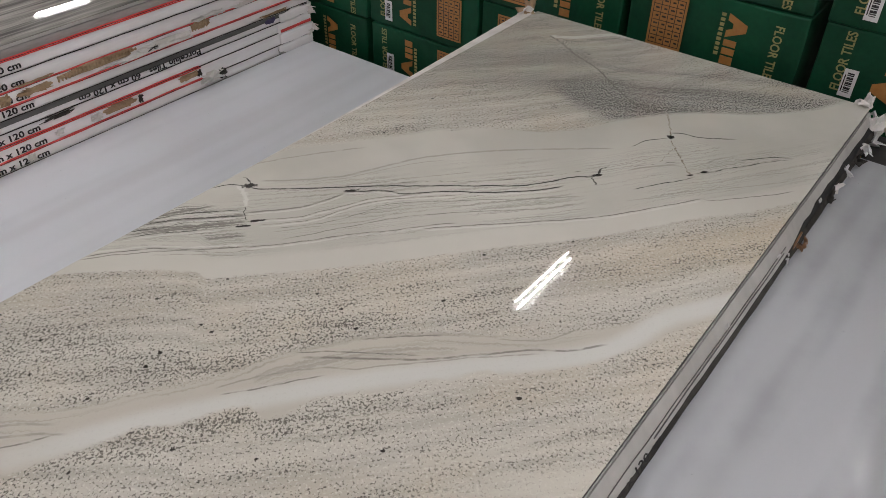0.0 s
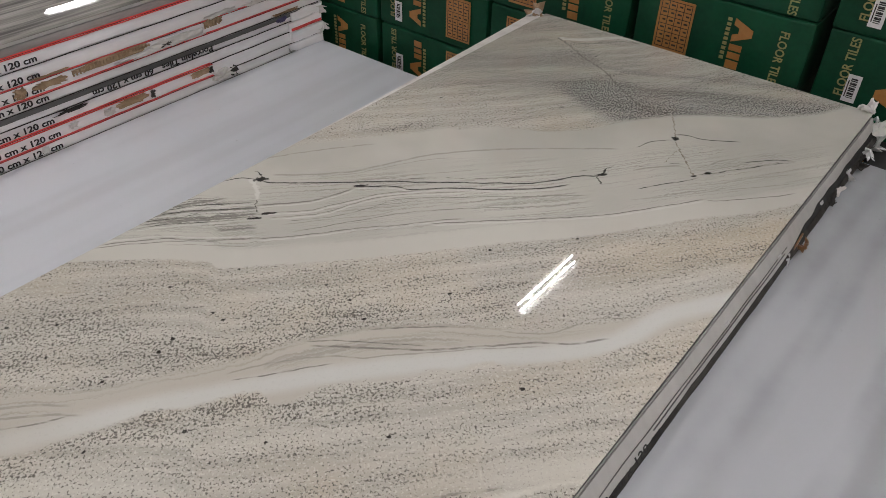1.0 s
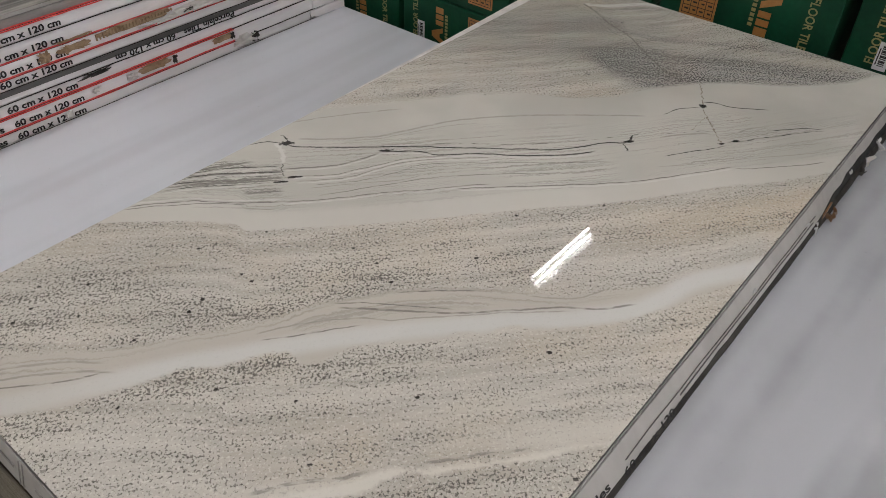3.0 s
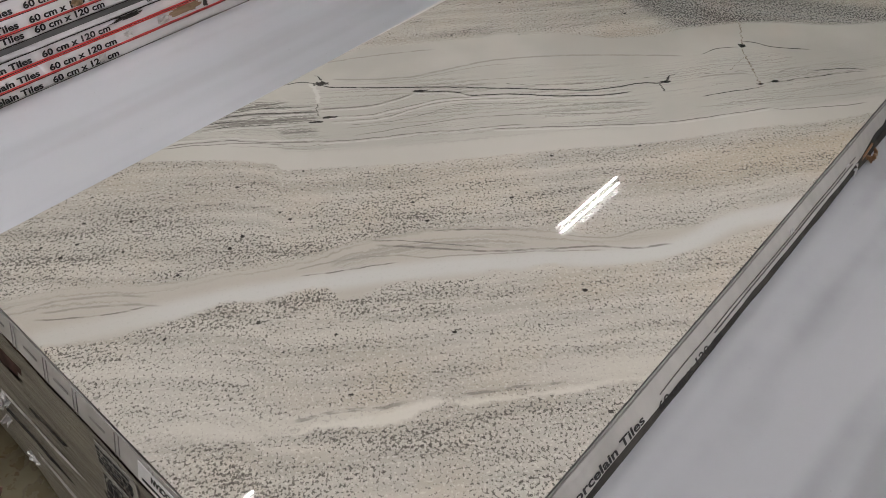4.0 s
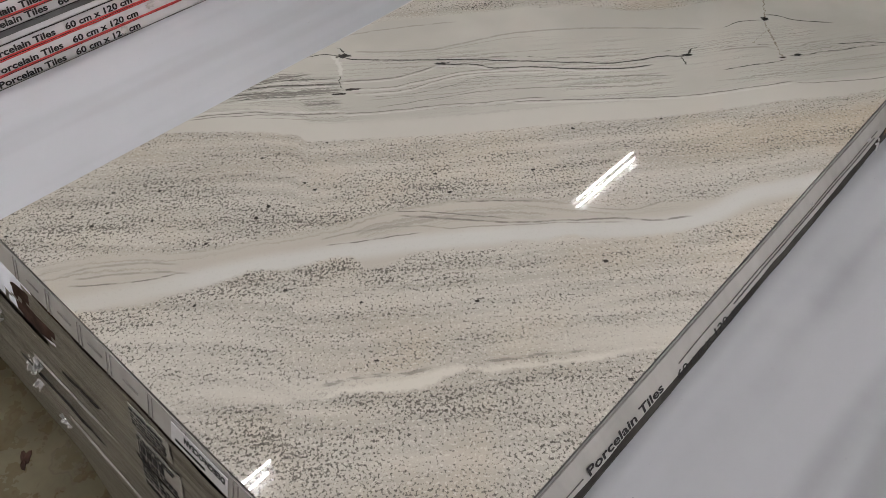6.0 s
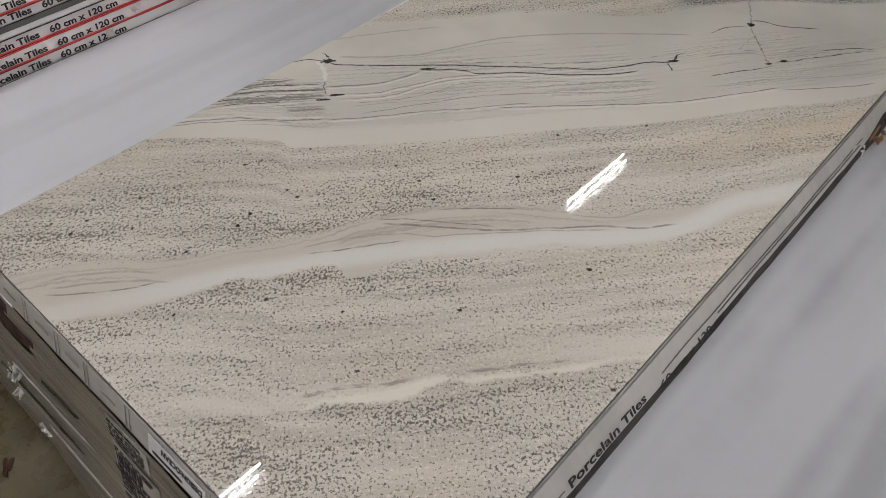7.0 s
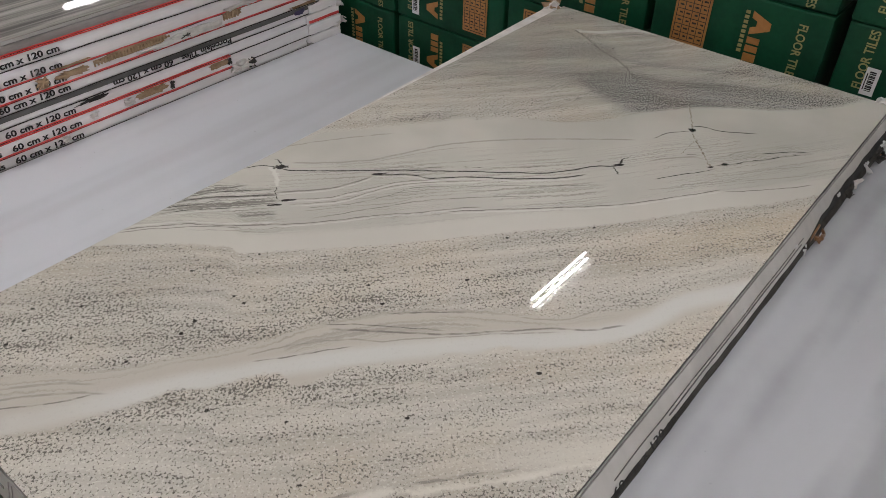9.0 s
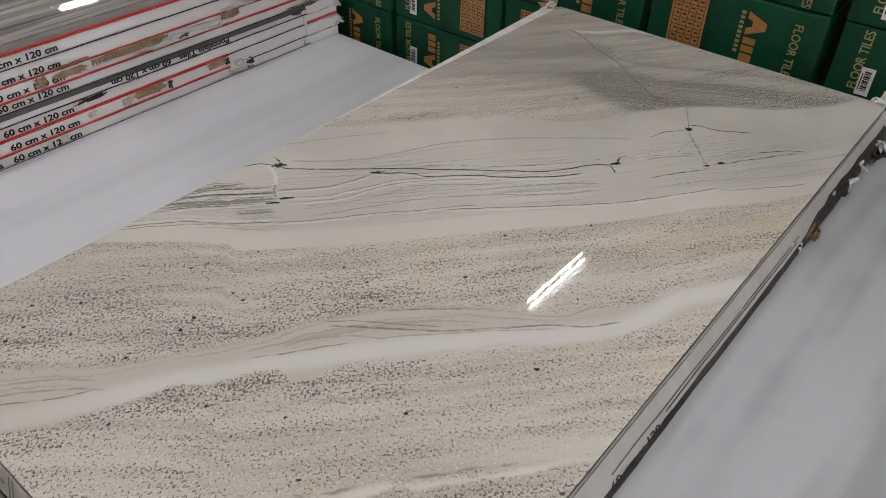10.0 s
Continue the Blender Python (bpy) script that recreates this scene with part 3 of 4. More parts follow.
TUBE_GLOW = glow("tube_glow", (1.0, 0.96, 0.965), TUBE)


# ---- mesh helpers ----
def root(name, at, label, category, group="", kind=""):
    ob = new(name)
    ob.empty_display_size = 0.05
    ob.location = at
    return tagged(ob, label, category, group, kind)


def mesh_of(name, bm, material):
    me = bpy.data.meshes.new(name)
    bm.normal_update()
    bm.to_mesh(me)
    bm.free()
    if material:
        me.materials.append(material)
    return me


def part(name, bm, material, parent, label="", m=None):
    me = bm if isinstance(bm, bpy.types.Mesh) else mesh_of(name, bm, material)
    ob = new(name, me)
    ob.parent = parent
    if m is not None:
        ob.matrix_local = m
    if label:
        ob["label"] = label
    return ob


def thing(name, bm, material, m, label, category, group="", kind=""):
    me = bm if isinstance(bm, bpy.types.Mesh) else mesh_of(name, bm, material)
    ob = new(name, me)
    ob.matrix_local = m
    return tagged(ob, label, category, group, kind)


def box(x0, x1, y0, y1, z0, z1, bevel=0.0, segments=2):
    bm = bmesh.new()
    bmesh.ops.create_cube(bm, size=1.0)
    bmesh.ops.transform(bm, matrix=Matrix.Translation(((x0 + x1) / 2, (y0 + y1) / 2, (z0 + z1) / 2)) @ Matrix.Diagonal((x1 - x0, y1 - y0, z1 - z0, 1)), verts=bm.verts)
    if bevel:
        bmesh.ops.bevel(bm, geom=bm.edges[:], offset=bevel, segments=segments, affect="EDGES", profile=0.6)
    return bm


def cut(bm, axis, values):
    n = [0, 0, 0]
    n[axis] = 1
    for c in values:
        co = [0, 0, 0]
        co[axis] = c
        bmesh.ops.bisect_plane(bm, geom=bm.verts[:] + bm.edges[:] + bm.faces[:], plane_co=co, plane_no=n)


def crumple(bm, amount, scale, seed, squash=(1, 1, 1)):
    for vert in bm.verts:
        n = noise.noise_vector(Vector((vert.co.x * scale + seed * 3.1, vert.co.y * scale - seed * 1.7, vert.co.z * scale + seed)))
        vert.co += Vector((n.x * squash[0], n.y * squash[1], n.z * squash[2])) * amount
    return bm


FACE_X = Matrix(((0, 0, 1, 0), (1, 0, 0, 0), (0, 1, 0, 0), (0, 0, 0, 1)))
FACE_Y = Matrix(((1, 0, 0, 0), (0, 0, -1, 0), (0, 1, 0, 0), (0, 0, 0, 1)))
LETTERS = {}


def letters(text, size, material, weight=0.0, width=0.0):
    """Flat raised lettering in the built-in font, its left foot at the origin; width: fitted to this length."""
    key = (text, size, material.name, weight, width)
    if key not in LETTERS:
        cu = bpy.data.curves.new("lettering", "FONT")
        cu.body, cu.size, cu.offset, cu.extrude, cu.resolution_u = text, size, weight, 0.0002, 3
        ob = new("lettering", cu)
        me = bpy.data.meshes.new_from_object(ob.evaluated_get(bpy.context.evaluated_depsgraph_get()))
        bpy.data.objects.remove(ob)
        bpy.data.curves.remove(cu)
        me.materials.clear()
        me.materials.append(material)
        if width:
            reach = max(vert.co.x for vert in me.vertices)
            for vert in me.vertices:
                vert.co.x *= width / reach
        LETTERS[key] = me
    return LETTERS[key]


def ragged(length, height, depth, seed, teeth=18, rough=0.35):
    """A torn scrap: a thin plate with a jagged outline, in its own x and y, lifted along z."""
    rng = random.Random(seed)
    bm = bmesh.new()
    rim = []
    for k in range(teeth):
        a = 2 * math.pi * k / teeth
        r = 1 - rough * rng.random()
        px = math.copysign(abs(math.cos(a)) ** 0.6, math.cos(a)) * length / 2 * r
        py = math.copysign(abs(math.sin(a)) ** 0.6, math.sin(a)) * height / 2 * r
        rim.append((px, py, rng.uniform(0.1, 1.0) * depth))
    low = [bm.verts.new((a, b, 0)) for a, b, _ in rim]
    high = [bm.verts.new((a * 0.94, b * 0.94, c)) for a, b, c in rim]
    mid = bm.verts.new((0, 0, depth * 0.6))
    for k in range(teeth):
        j = (k + 1) % teeth
        bm.faces.new((low[k], low[j], high[j], high[k]))
        bm.faces.new((high[k], high[j], mid))
    return bm


def tuft(size, seed, sheets=9):
    """A crumpled torn scrap of board: one sheet with a ragged rim, folded on itself."""
    rng = random.Random(seed)
    bm = bmesh.new()
    n = 7
    grid = {}
    for i in range(n):
        for j in range(n):
            a, b = i / (n - 1) - 0.5, j / (n - 1) - 0.5
            rim = 1 + (0.5 * rng.random() - 0.15 if i in (0, n - 1) or j in (0, n - 1) else 0)
            c = Vector((a * rim * 1.3, b * rim, 0.0))
            fold = 0.34 * math.sin(a * (5 + sheets * 0.3) + seed) + 0.22 * math.cos(b * 7 + seed * 1.3)
            c.z = fold + rng.uniform(-0.10, 0.10)
            c.x += rng.uniform(-0.07, 0.07) + 0.25 * math.sin(b * 6 + seed)
            c.y += rng.uniform(-0.07, 0.07)
            grid[i, j] = bm.verts.new(c * size)
    for i in range(n - 1):
        for j in range(n - 1):
            if i in (0, n - 2) and rng.random() < 0.35:
                continue
            bm.faces.new((grid[i, j], grid[i + 1, j], grid[i + 1, j + 1], grid[i, j + 1]))
    bmesh.ops.delete(bm, geom=[vert for vert in bm.verts if not vert.link_faces], context="VERTS")
    turn = Euler((rng.uniform(0.3, 1.4), rng.uniform(-0.6, 0.6), rng.uniform(0, 6))).to_matrix().to_4x4()
    bmesh.ops.transform(bm, matrix=turn, verts=bm.verts)
    bmesh.ops.solidify(bm, geom=bm.faces[:], thickness=0.0012)
    return bm


# ---- the hall ----
X0, X1, Y0, Y1, TOP = -10.0, 8.0, -8.0, 7.0, 3.3
thing("floor", box(X0, X1, Y0, Y1, -0.12, 0.0), FLOOR, pose(0, 0, 0), "stained brown and cream polished marble floor", "floor", kind="structure")
thing("ceiling", box(X0, X1, Y0, Y1, TOP, TOP + 0.12), PALE, pose(0, 0, 0), "pale flat shop ceiling", "ceiling", kind="structure")
thing("wall_north", box(X0, X1, Y1, Y1 + 0.15, 0, TOP), WALL, pose(0, 0, 0), "plain off-white painted wall", "wall", kind="structure")
thing("wall_south", box(X0, X1, Y0 - 0.15, Y0, 0, TOP), WALL, pose(0, 0, 0), "plain off-white painted wall", "wall", kind="structure")
thing("wall_west", box(X0 - 0.15, X0, Y0 - 0.15, Y1 + 0.15, 0, TOP), WALL, pose(0, 0, 0), "plain off-white painted wall", "wall", kind="structure")
thing("wall_east", box(X1, X1 + 0.15, Y0 - 0.15, Y1 + 0.15, 0, TOP), WALL, pose(0, 0, 0), "plain off-white painted wall", "wall", kind="structure")


def tube_mesh(length, radius):
    bm = bmesh.new()
    bmesh.ops.create_cone(bm, cap_ends=True, segments=14, radius1=radius, radius2=radius, depth=length)
    bmesh.ops.rotate(bm, verts=bm.verts, matrix=Matrix.Rotation(math.pi / 2, 3, "X"))
    for f in bm.faces:
        f.smooth = len(f.verts) == 4
    return bm


def ceiling_lamp(x, y, z):
    lamp = root("ceiling_lamp", (x, y, z), "white twin-tube fluorescent lamp hung from the ceiling; rows at x 1.3 and 2.2 are added fill", "ceiling lamp", "ceiling lamps")
    part("housing", box(-0.06, 0.06, -0.31, 0.31, 0.025, 0.07, 0.006), STEEL, lamp)
    for side in (-1, 1):
        part("tube", tube_mesh(0.57, 0.0050), TUBE_GLOW, lamp, "glowing white tube", pose(side * 0.0200, side * -0.02, 0))
        part("rod", box(-0.004, 0.004, side * 0.2 - 0.004, side * 0.2 + 0.004, 0.07, TOP - z), STEEL, lamp)
    return lamp


lamp = ceiling_lamp(-0.90, 1.865, 3.0)
# Rows at x 1.3 and 2.2 are unseen, added as fill to soften shadows.
for lx, shift in ((-6.9, 0.55), (-0.9, 0.0), (1.3, 0.0), (2.2, 0.7), (5.0, 0.3)):
    for ly in (4.63, 1.865, -0.90, -3.66, -6.42):
        if (lx, ly) != (-0.9, 1.865):
            copy_thing(lamp, pose(lx, ly + shift, 3.0))

# ---- tile stacks ----
LEN, WID = 1.2, 0.6


def carton_body(h, seed, wide=WID, long=LEN, dents=0.0016):
    bm = box(0.001, wide - 0.001, -long + 0.001, -0.001, 0.0005, h - 0.0005, 0.0022)
    cut(bm, 1, [-long * k / 24 for k in range(1, 24)])
    cut(bm, 0, [wide * k / 10 for k in range(1, 10)])
    return crumple(bm, dents, 9.0, seed, (1, 1, 0.35))


def carton(at, h, seed, material, label, group, wide=WID):
    ob = root("tile_carton", at, label, "carton", group)
    part("body", carton_body(h, seed, wide, LEN, 0.0006 if material is FILM else 0.0016), material, ob)
    return ob


def stripe(ob, x, z0, z1, y0=-1.196, y1=-0.004, material=RED, name="stripe"):
    bm = box(x - 0.001, x + 0.0011, y0, y1, z0, z1)
    cut(bm, 1, [y0 + (y1 - y0) * k / 40 for k in range(1, 40)])
    crumple(bm, 0.0009, 22, z0 * 300, (0.4, 0, 1))
    return part(name, bm, material, ob)


def side_text(ob, text, x, y, z, size, width, flip=False, material=INK_AND_GAP):
    m = Matrix.Translation((x, y, z)) @ FACE_X
    if flip:
        m = m @ pose(0, 0, 0, 0, 0, 180)
    return part("lettering", letters(text, size, material, 0.0005, width), None, ob, "", m)


def tile_plate(name, x0, x1, y0, y1, z0, z1, material, label, group="", edge=None):
    ob = root(name, (x0, y1, z0), label, "tile", group)
    w, l, t = x1 - x0, y1 - y0, z1 - z0
    part("biscuit", box(0.0008, w - 0.0008, -l + 0.0008, -0.0008, 0, t - 0.0018, 0.0006, 1), edge or BISCUIT, ob, "grey porcelain body")
    part("glazed_face", box(0, w, -l, 0, t - 0.0018, t, 0.0007, 2), material, ob)
    return ob


def pile(x, top, pitch, material, label, group, base=0.0, y=0.0):
    """Plain cartons from the floor up to a height; returns them from the top down."""
    n = round((top - base) / pitch)
    h = (top - base) / n
    made = []
    for k in range(n):
        shift = 0.0016 * math.sin(k * 2.3 + x * 7)
        made.append(carton((x + shift, y + 0.0015 * math.cos(k * 1.7), base + k * h), h, k + x * 10, material, label, group))
    return made[::-1]


# The stack under the layered slab.
slab = tile_plate("porcelain_slab", 0.0, 0.6, -1.2, 0.0, 0.591, 0.600, SLAB, "polished grey and cream layered-stone porcelain slab on cartons", edge=EDGE)
middle_stack = []
for z0, z1, mat_, seed, out in ((0.566, 0.5905, FILM, 1, 0.0015), (0.539, 0.566, FILM, 2, 0.0050), (0.5105, 0.539, FILM, 3, 0.0050)):
    middle_stack.append(carton((out, 0, z0), z1 - z0, seed, mat_, "film-wrapped white tile carton under the slab", "cartons under the slab"))
lower = pile(0.0, 0.508, 0.0265, CARD_BROWN, "dirty brown tile carton in the slab stack", "cartons under the slab")

# Left-hand stack with a bare white tile on top.
left_tile = tile_plate("white_tile", -0.632, -0.032, -1.2, 0.0, 0.357, 0.366, WHITE_A, "bare white polished tile on top of its stack", "white tiles")
left_pile = pile(-0.632, 0.357, 0.0265, CARD_BROWN, "dirty brown tile carton under the white tile", "cartons under the white tile")

# Right-hand stack.
right_tile = tile_plate("white_tile", 0.612, 1.212, -1.276, -0.076, 0.546, 0.555, WHITE_B, "white tile under a wavy film, with reflected bands in its colour", "white tiles")
right_pile = pile(0.612, 0.546, 0.0265, CARD, "white tile carton under the filmed tile", "cartons under the filmed tile", y=-0.076)

# The tall stack of printed cartons beyond the left tile.
FX = -1.236
tall_low = pile(FX, 0.364, 0.0265, CARD, "white tile carton low in the tall stack", "printed cartons")
levels = (0.364, 0.388, 0.416, 0.441, 0.463, 0.484, 0.510, 0.541, 0.567, 0.584)
tall = []
for k in range(9):
    h = levels[k + 1] - levels[k]
    mat_ = CARD_GREY if k == 8 else CARD
    tall.append(carton((FX + (0.002 if k % 2 else 0.0), 0.002 * math.sin(k * 2.0), levels[k]), h, 40 + k, mat_, "grey scuffed tile carton under the wood-look tile" if k == 8 else "white tile carton with red stripes and black lettering", "printed cartons"))
    ob, face = tall[-1], 0.6006
    far_end = -0.33 if k < 3 else -0.004
    if k in (1, 2, 5, 6, 8):
        stripe(ob, face, 0.0005, 0.0027, y1=far_end)
    if k in (0, 1, 4, 7):
        stripe(ob, face, h - 0.0025, h - 0.0007, y1=far_end)
    # Thin dark strip paints the shade in the gap between cartons.
    stripe(ob, face - 0.0004, -0.0007, 0.0007, material=SHADOW_GAP, name="seam")
    if k in (0, 1, 2, 4, 5, 6, 7):
        zt = 0.006 if k else 0.0045
        size = 0.0168
        side_text(ob, "Porcelain Tiles", face + 0.0012, -0.978, zt, size, 0.129)
        side_text(ob, "60 cm x 120 cm", face + 0.0012, -0.829, zt, size, 0.137)
    if k == 3:
        stripe(ob, face, 0.0125, h - 0.0005, material=CARD_DARK, name="dark_band")
        side_text(ob, "Porcelain Tiles", face + 0.0016, -0.32, 0.0145, 0.0170, 0.129, True)
        side_text(ob, "60 cm x 120 cm", face + 0.0016, -0.47, 0.0145, 0.0170, 0.137, True)
wood_tile = tile_plate("wood_look_tile", FX, FX + 0.598, -1.2, 0.0, 0.584, 0.592, WOOD, "glossy grey wood-look tile on the tall carton stack")

# ---- green cartons behind ----
BW, BH, BD = 0.322, 0.125, 0.30


def green_carton(flipped):
    ob = root("floor_tile_carton", (0, 0, 0), "dark green floor tile carton with orange print, stacked", "carton", "green cartons")
    bm = box(-BW / 2 + 0.007, BW / 2 - 0.007, 0, BD, 0.001, BH - 0.001, 0.004)
    cut(bm, 0, [-0.15 + 0.03 * k for k in range(11)])
    cut(bm, 2, [0.03, 0.06, 0.09])
    crumple(bm, 0.003, 12, 5 if flipped else 9, (0.6, 1, 0.5))
    part("body", bm, GREEN, ob)
    s = -1 if flipped else 1
    spin = 1 if flipped else 0

    def at(a, b, turn):
        return Matrix.Translation((s * (a - BW / 2), -0.0028, BH / 2 + s * (b - BH / 2))) @ FACE_Y @ pose(0, 0, 0, 0, 0, turn + 180 * spin)

    part("lettering", letters("FLOOR TILES", 0.021, OLIVE, 0.0004, 0.098), None, ob, "olive lettering", at(0.0565, 0.022, 90))
    mark = bmesh.new()
    rim = [mark.verts.new((a, b, 0.0006)) for a, b in ((0, 0), (0.0125, 0), (0.0165, 0.010), (0.0255, 0.010), (0.0295, 0), (0.042, 0), (0.0275, 0.034), (0.0145, 0.034))]
    for ring in ((0, 1, 2, 7), (3, 4, 5, 6), (2, 3, 6, 7)):
        mark.faces.new([rim[k] for k in ring])
    part("brand_shape", mark, ORANGE, ob, "orange brand shape", at(0.1345, 0.021, 90))
    bars = bmesh.new()

    def bar(into, *sides):
        b2 = box(*sides)
        me = bpy.data.meshes.new("bar")
        b2.to_mesh(me)
        b2.free()
        into.from_mesh(me)
        bpy.data.meshes.remove(me)

    for c, l, t0, t in ((0.0455, 0.0110, 0.0, 0.022), (0.0600, 0.0110, 0.0, 0.022), (0.0745, 0.0140, 0.0, 0.022)):
        bar(bars, c, c + l, t0, t, -0.0004, 0.0006)
    part("brand_mark", bars, ORANGE, ob, "orange brand shapes", at(0.1345, 0.021, 90))
    small = bmesh.new()
    for k in range(9):
        bar(small, 0.0085 * k, 0.0085 * k + 0.0055, 0, 0.0075, -0.0004, 0.0005)
    part("small_mark", small, OLIVE, ob, "olive brand tagline bars", at(0.1475, 0.023, 90))
    panel = part("table_panel", box(0, 0.066, 0, 0.094, -0.0004, 0.0004), ORANGE, ob, "orange printed table", at(0.2075, 0.018, 0))
    rows = bmesh.new()
    for k in range(7):
        bar(rows, 0.004, 0.062, 0.004 + 0.0140 * k, 0.0052 + 0.0140 * k, 0.0004, 0.0006)
    for k in range(5):
        bar(rows, 0.004 + 0.0142 * k, 0.0052 + 0.0142 * k, 0.004, 0.0892, 0.0004, 0.0006)
    for k in range(6):
        for c in range(4):
            bar(rows, 0.0075 + 0.0142 * c, 0.0150 + 0.0142 * c - 0.0018 * ((k + c) % 2), 0.0095 + 0.0140 * k, 0.0125 + 0.0140 * k, 0.0004, 0.0006)
    tagged(part("table_print", rows, SHADOW_GAP, panel), kind="stuff")
    if not flipped:
        tag = part("barcode_sticker", box(0, 0.021, 0, 0.046, -0.0004, 0.0004), STICKER, ob, "white barcode sticker", at(0.056, 0.016, 0))
        code = bmesh.new()
        for k in range(12):
            bar(code, 0.006, 0.016, 0.007 + 0.0028 * k, 0.0082 + 0.0028 * k + 0.0007 * (k % 3), 0.0004, 0.0006)
        bar(code, 0.0025, 0.0042, 0.008, 0.036, 0.0004, 0.0006)
        tagged(part("barcode", code, INK_AND_GAP, tag), kind="stuff")
    return ob


proto = {False: green_carton(False), True: green_carton(True)}
used = {False: False, True: False}
rng = random.Random(4)
COLS = (-0.97, -0.6475, -0.3265, -0.0095, 0.3145, 0.6455, 0.975, 1.30)
TURNED = (True, True, False, True, True, False, False, True)
for c, cx in enumerate(COLS):
    for r in range(8):
        z = 0.065 + 0.125 * r
        m = pose(cx + rng.uniform(-0.003, 0.003), 0.052 + rng.uniform(-0.004, 0.004), z, 0, 0, rng.uniform(-0.6, 0.6))
        f = TURNED[c]
        if not used[f]:
            proto[f].matrix_basis, used[f] = m, True
        else:
            copy_thing(proto[f], m)
pallet = root("pallet", (0, 0, 0), "dark wooden pallet under the green cartons", "pallet")
for k in range(3):
    part("runner", box(-1.15, 1.48, 0.06 + 0.11 * k, 0.12 + 0.11 * k, 0.0, 0.045, 0.003), KRAFT, pallet)
part("deck", box(-1.15, 1.48, 0.055, 0.35, 0.045, 0.065, 0.003), KRAFT, pallet)

# ---- torn edges, tape, labels ----
# White lid board that shows past the far half of the slab's long side.
bm = bmesh.new()
low = [bm.verts.new(c) for c in ((0.012, -0.75, 0.5915), (0.012, -0.004, 0.5915), (-0.024, -0.004, 0.5915), (-0.017, -0.2, 0.5915), (-0.009, -0.42, 0.5915), (-0.001, -0.66, 0.5915))]
up = [bm.verts.new((c.co.x - (0.0 if c.co.x > 0 else -0.0006), c.co.y, 0.5985)) for c in low]
for vert in low + up:
    vert.co.x = min(vert.co.x, -0.0005)
bm.faces.new(low[::-1])
bm.faces.new(up)
for k in range(6):
    bm.faces.new((low[k], low[(k + 1) % 6], up[(k + 1) % 6], up[k]))
thing("lid_board", crumple(bm, 0.0012, 14, 3, (1, 0, 0.3)), PAPER, pose(0, 0, 0), "white carton lid board showing beside the slab", "carton board")


def scrap(at, size, seed, material, label, name="torn_board", sheets=9, spin=(0, 0, 0)):
    return thing(name, tuft(size, seed, sheets), material, pose(*at, *spin), label, "torn board", "torn scraps")


scrap((-0.016, -0.010, 0.603), 0.026, 3, KRAFT, "torn brown carton corner standing up at the slab")
scrap((-0.010, -0.022, 0.600), 0.020, 8, PAPER, "torn white paper at the slab corner", sheets=6)
scrap((0.588, 0.006, 0.602), 0.020, 5, PAPER, "torn white paper curl at the slab corner", sheets=4)
scrap((0.618, -0.005, 0.585), 0.030, 6, PAPER, "torn pale carton corner beside the slab")
scrap((0.614, 0.004, 0.560), 0.030, 12, CLEAR, "crumpled clear film at the stack corner")
scrap((0.611, -0.030, 0.548), 0.024, 13, SHADOW_GAP, "dark torn inner board in the gap", sheets=7)
for y, sz, seed, mat_ in ((-0.07, 0.018, 21, CLEAR), (-0.11, 0.016, 22, SHADOW_GAP), (-0.15, 0.014, 23, CLEAR), (-0.20, 0.015, 24, PAPER), (-0.235, 0.012, 25, SHADOW_GAP), (-0.40, 0.010, 26, CLEAR)):
    scrap((0.6165, y, 0.566), sz, seed, mat_, "small torn scrap caught in the gap between stacks", sheets=5)
bm = tuft(0.016, 31, 4)
thing("tape_scrap", bm, TAPE, pose(0.620, -0.360, 0.566), "brown curled tape scrap on the tile edge", "tape", "torn scraps")
strip = box(-0.001, 0.0015, -0.02, 0.02, -0.002, 0.002)
thing("tape_scrap", crumple(strip, 0.001, 80, 2), TAPE, pose(0.617, -0.370, 0.569, 20, 0, 0), "brown tape strip on the tile edge", "tape", "torn scraps")
# Side flap of the top carton, pressed outwards, with its lettering.


def flap(length, width, seed, torn_from=9.0):
    """A long narrow flap of film-covered board in its own x (along) and y (up its slope)."""
    bm = box(0, length, 0, width, -0.0012, 0.0)
    cut(bm, 0, [length * k / 48 for k in range(1, 48)])
    cut(bm, 1, [width * k / 4 for k in range(1, 4)])
    for vert in bm.verts:
        x, y = vert.co.x, vert.co.y
        vert.co.z += 0.0008 * noise.noise(Vector((x * 9, y * 160, seed)))
        tear = min(1.0, max(0.0, (x - torn_from) / 0.10))
        vert.co.y += tear * max(0.0, 1 - y / width) * width * (0.42 + 0.30 * noise.noise(Vector((x * 34, 2, seed))))
        if y < width * 0.1:
            vert.co.y += 0.0016 * noise.noise(Vector((x * 26, 0, seed + 3)))
    return bm


SIDE = Matrix(((0, -0.559, 0.829, 0.6172), (1, 0, 0, -1.198), (0, 0.829, 0.559, 0.572), (0, 0, 0, 1)))
side_flap = part("side_flap", flap(1.19, 0.0285, 2, 0.80), FILM, middle_stack[0], "film-covered side flap", Matrix.Translation((-0.0015, 0, -0.566)) @ SIDE)
part("lettering", letters("Porcelain Tiles", 0.0118, INK_AND_GAP, 0.0002, 0.114), None, side_flap, "", pose(0.196, 0.0026, 0.0010))
part("lettering", letters("60 cm x 120 cm", 0.0110, INK_AND_GAP, 0.0001, 0.118), None, side_flap, "", pose(0.332, -0.0038, 0.0010))
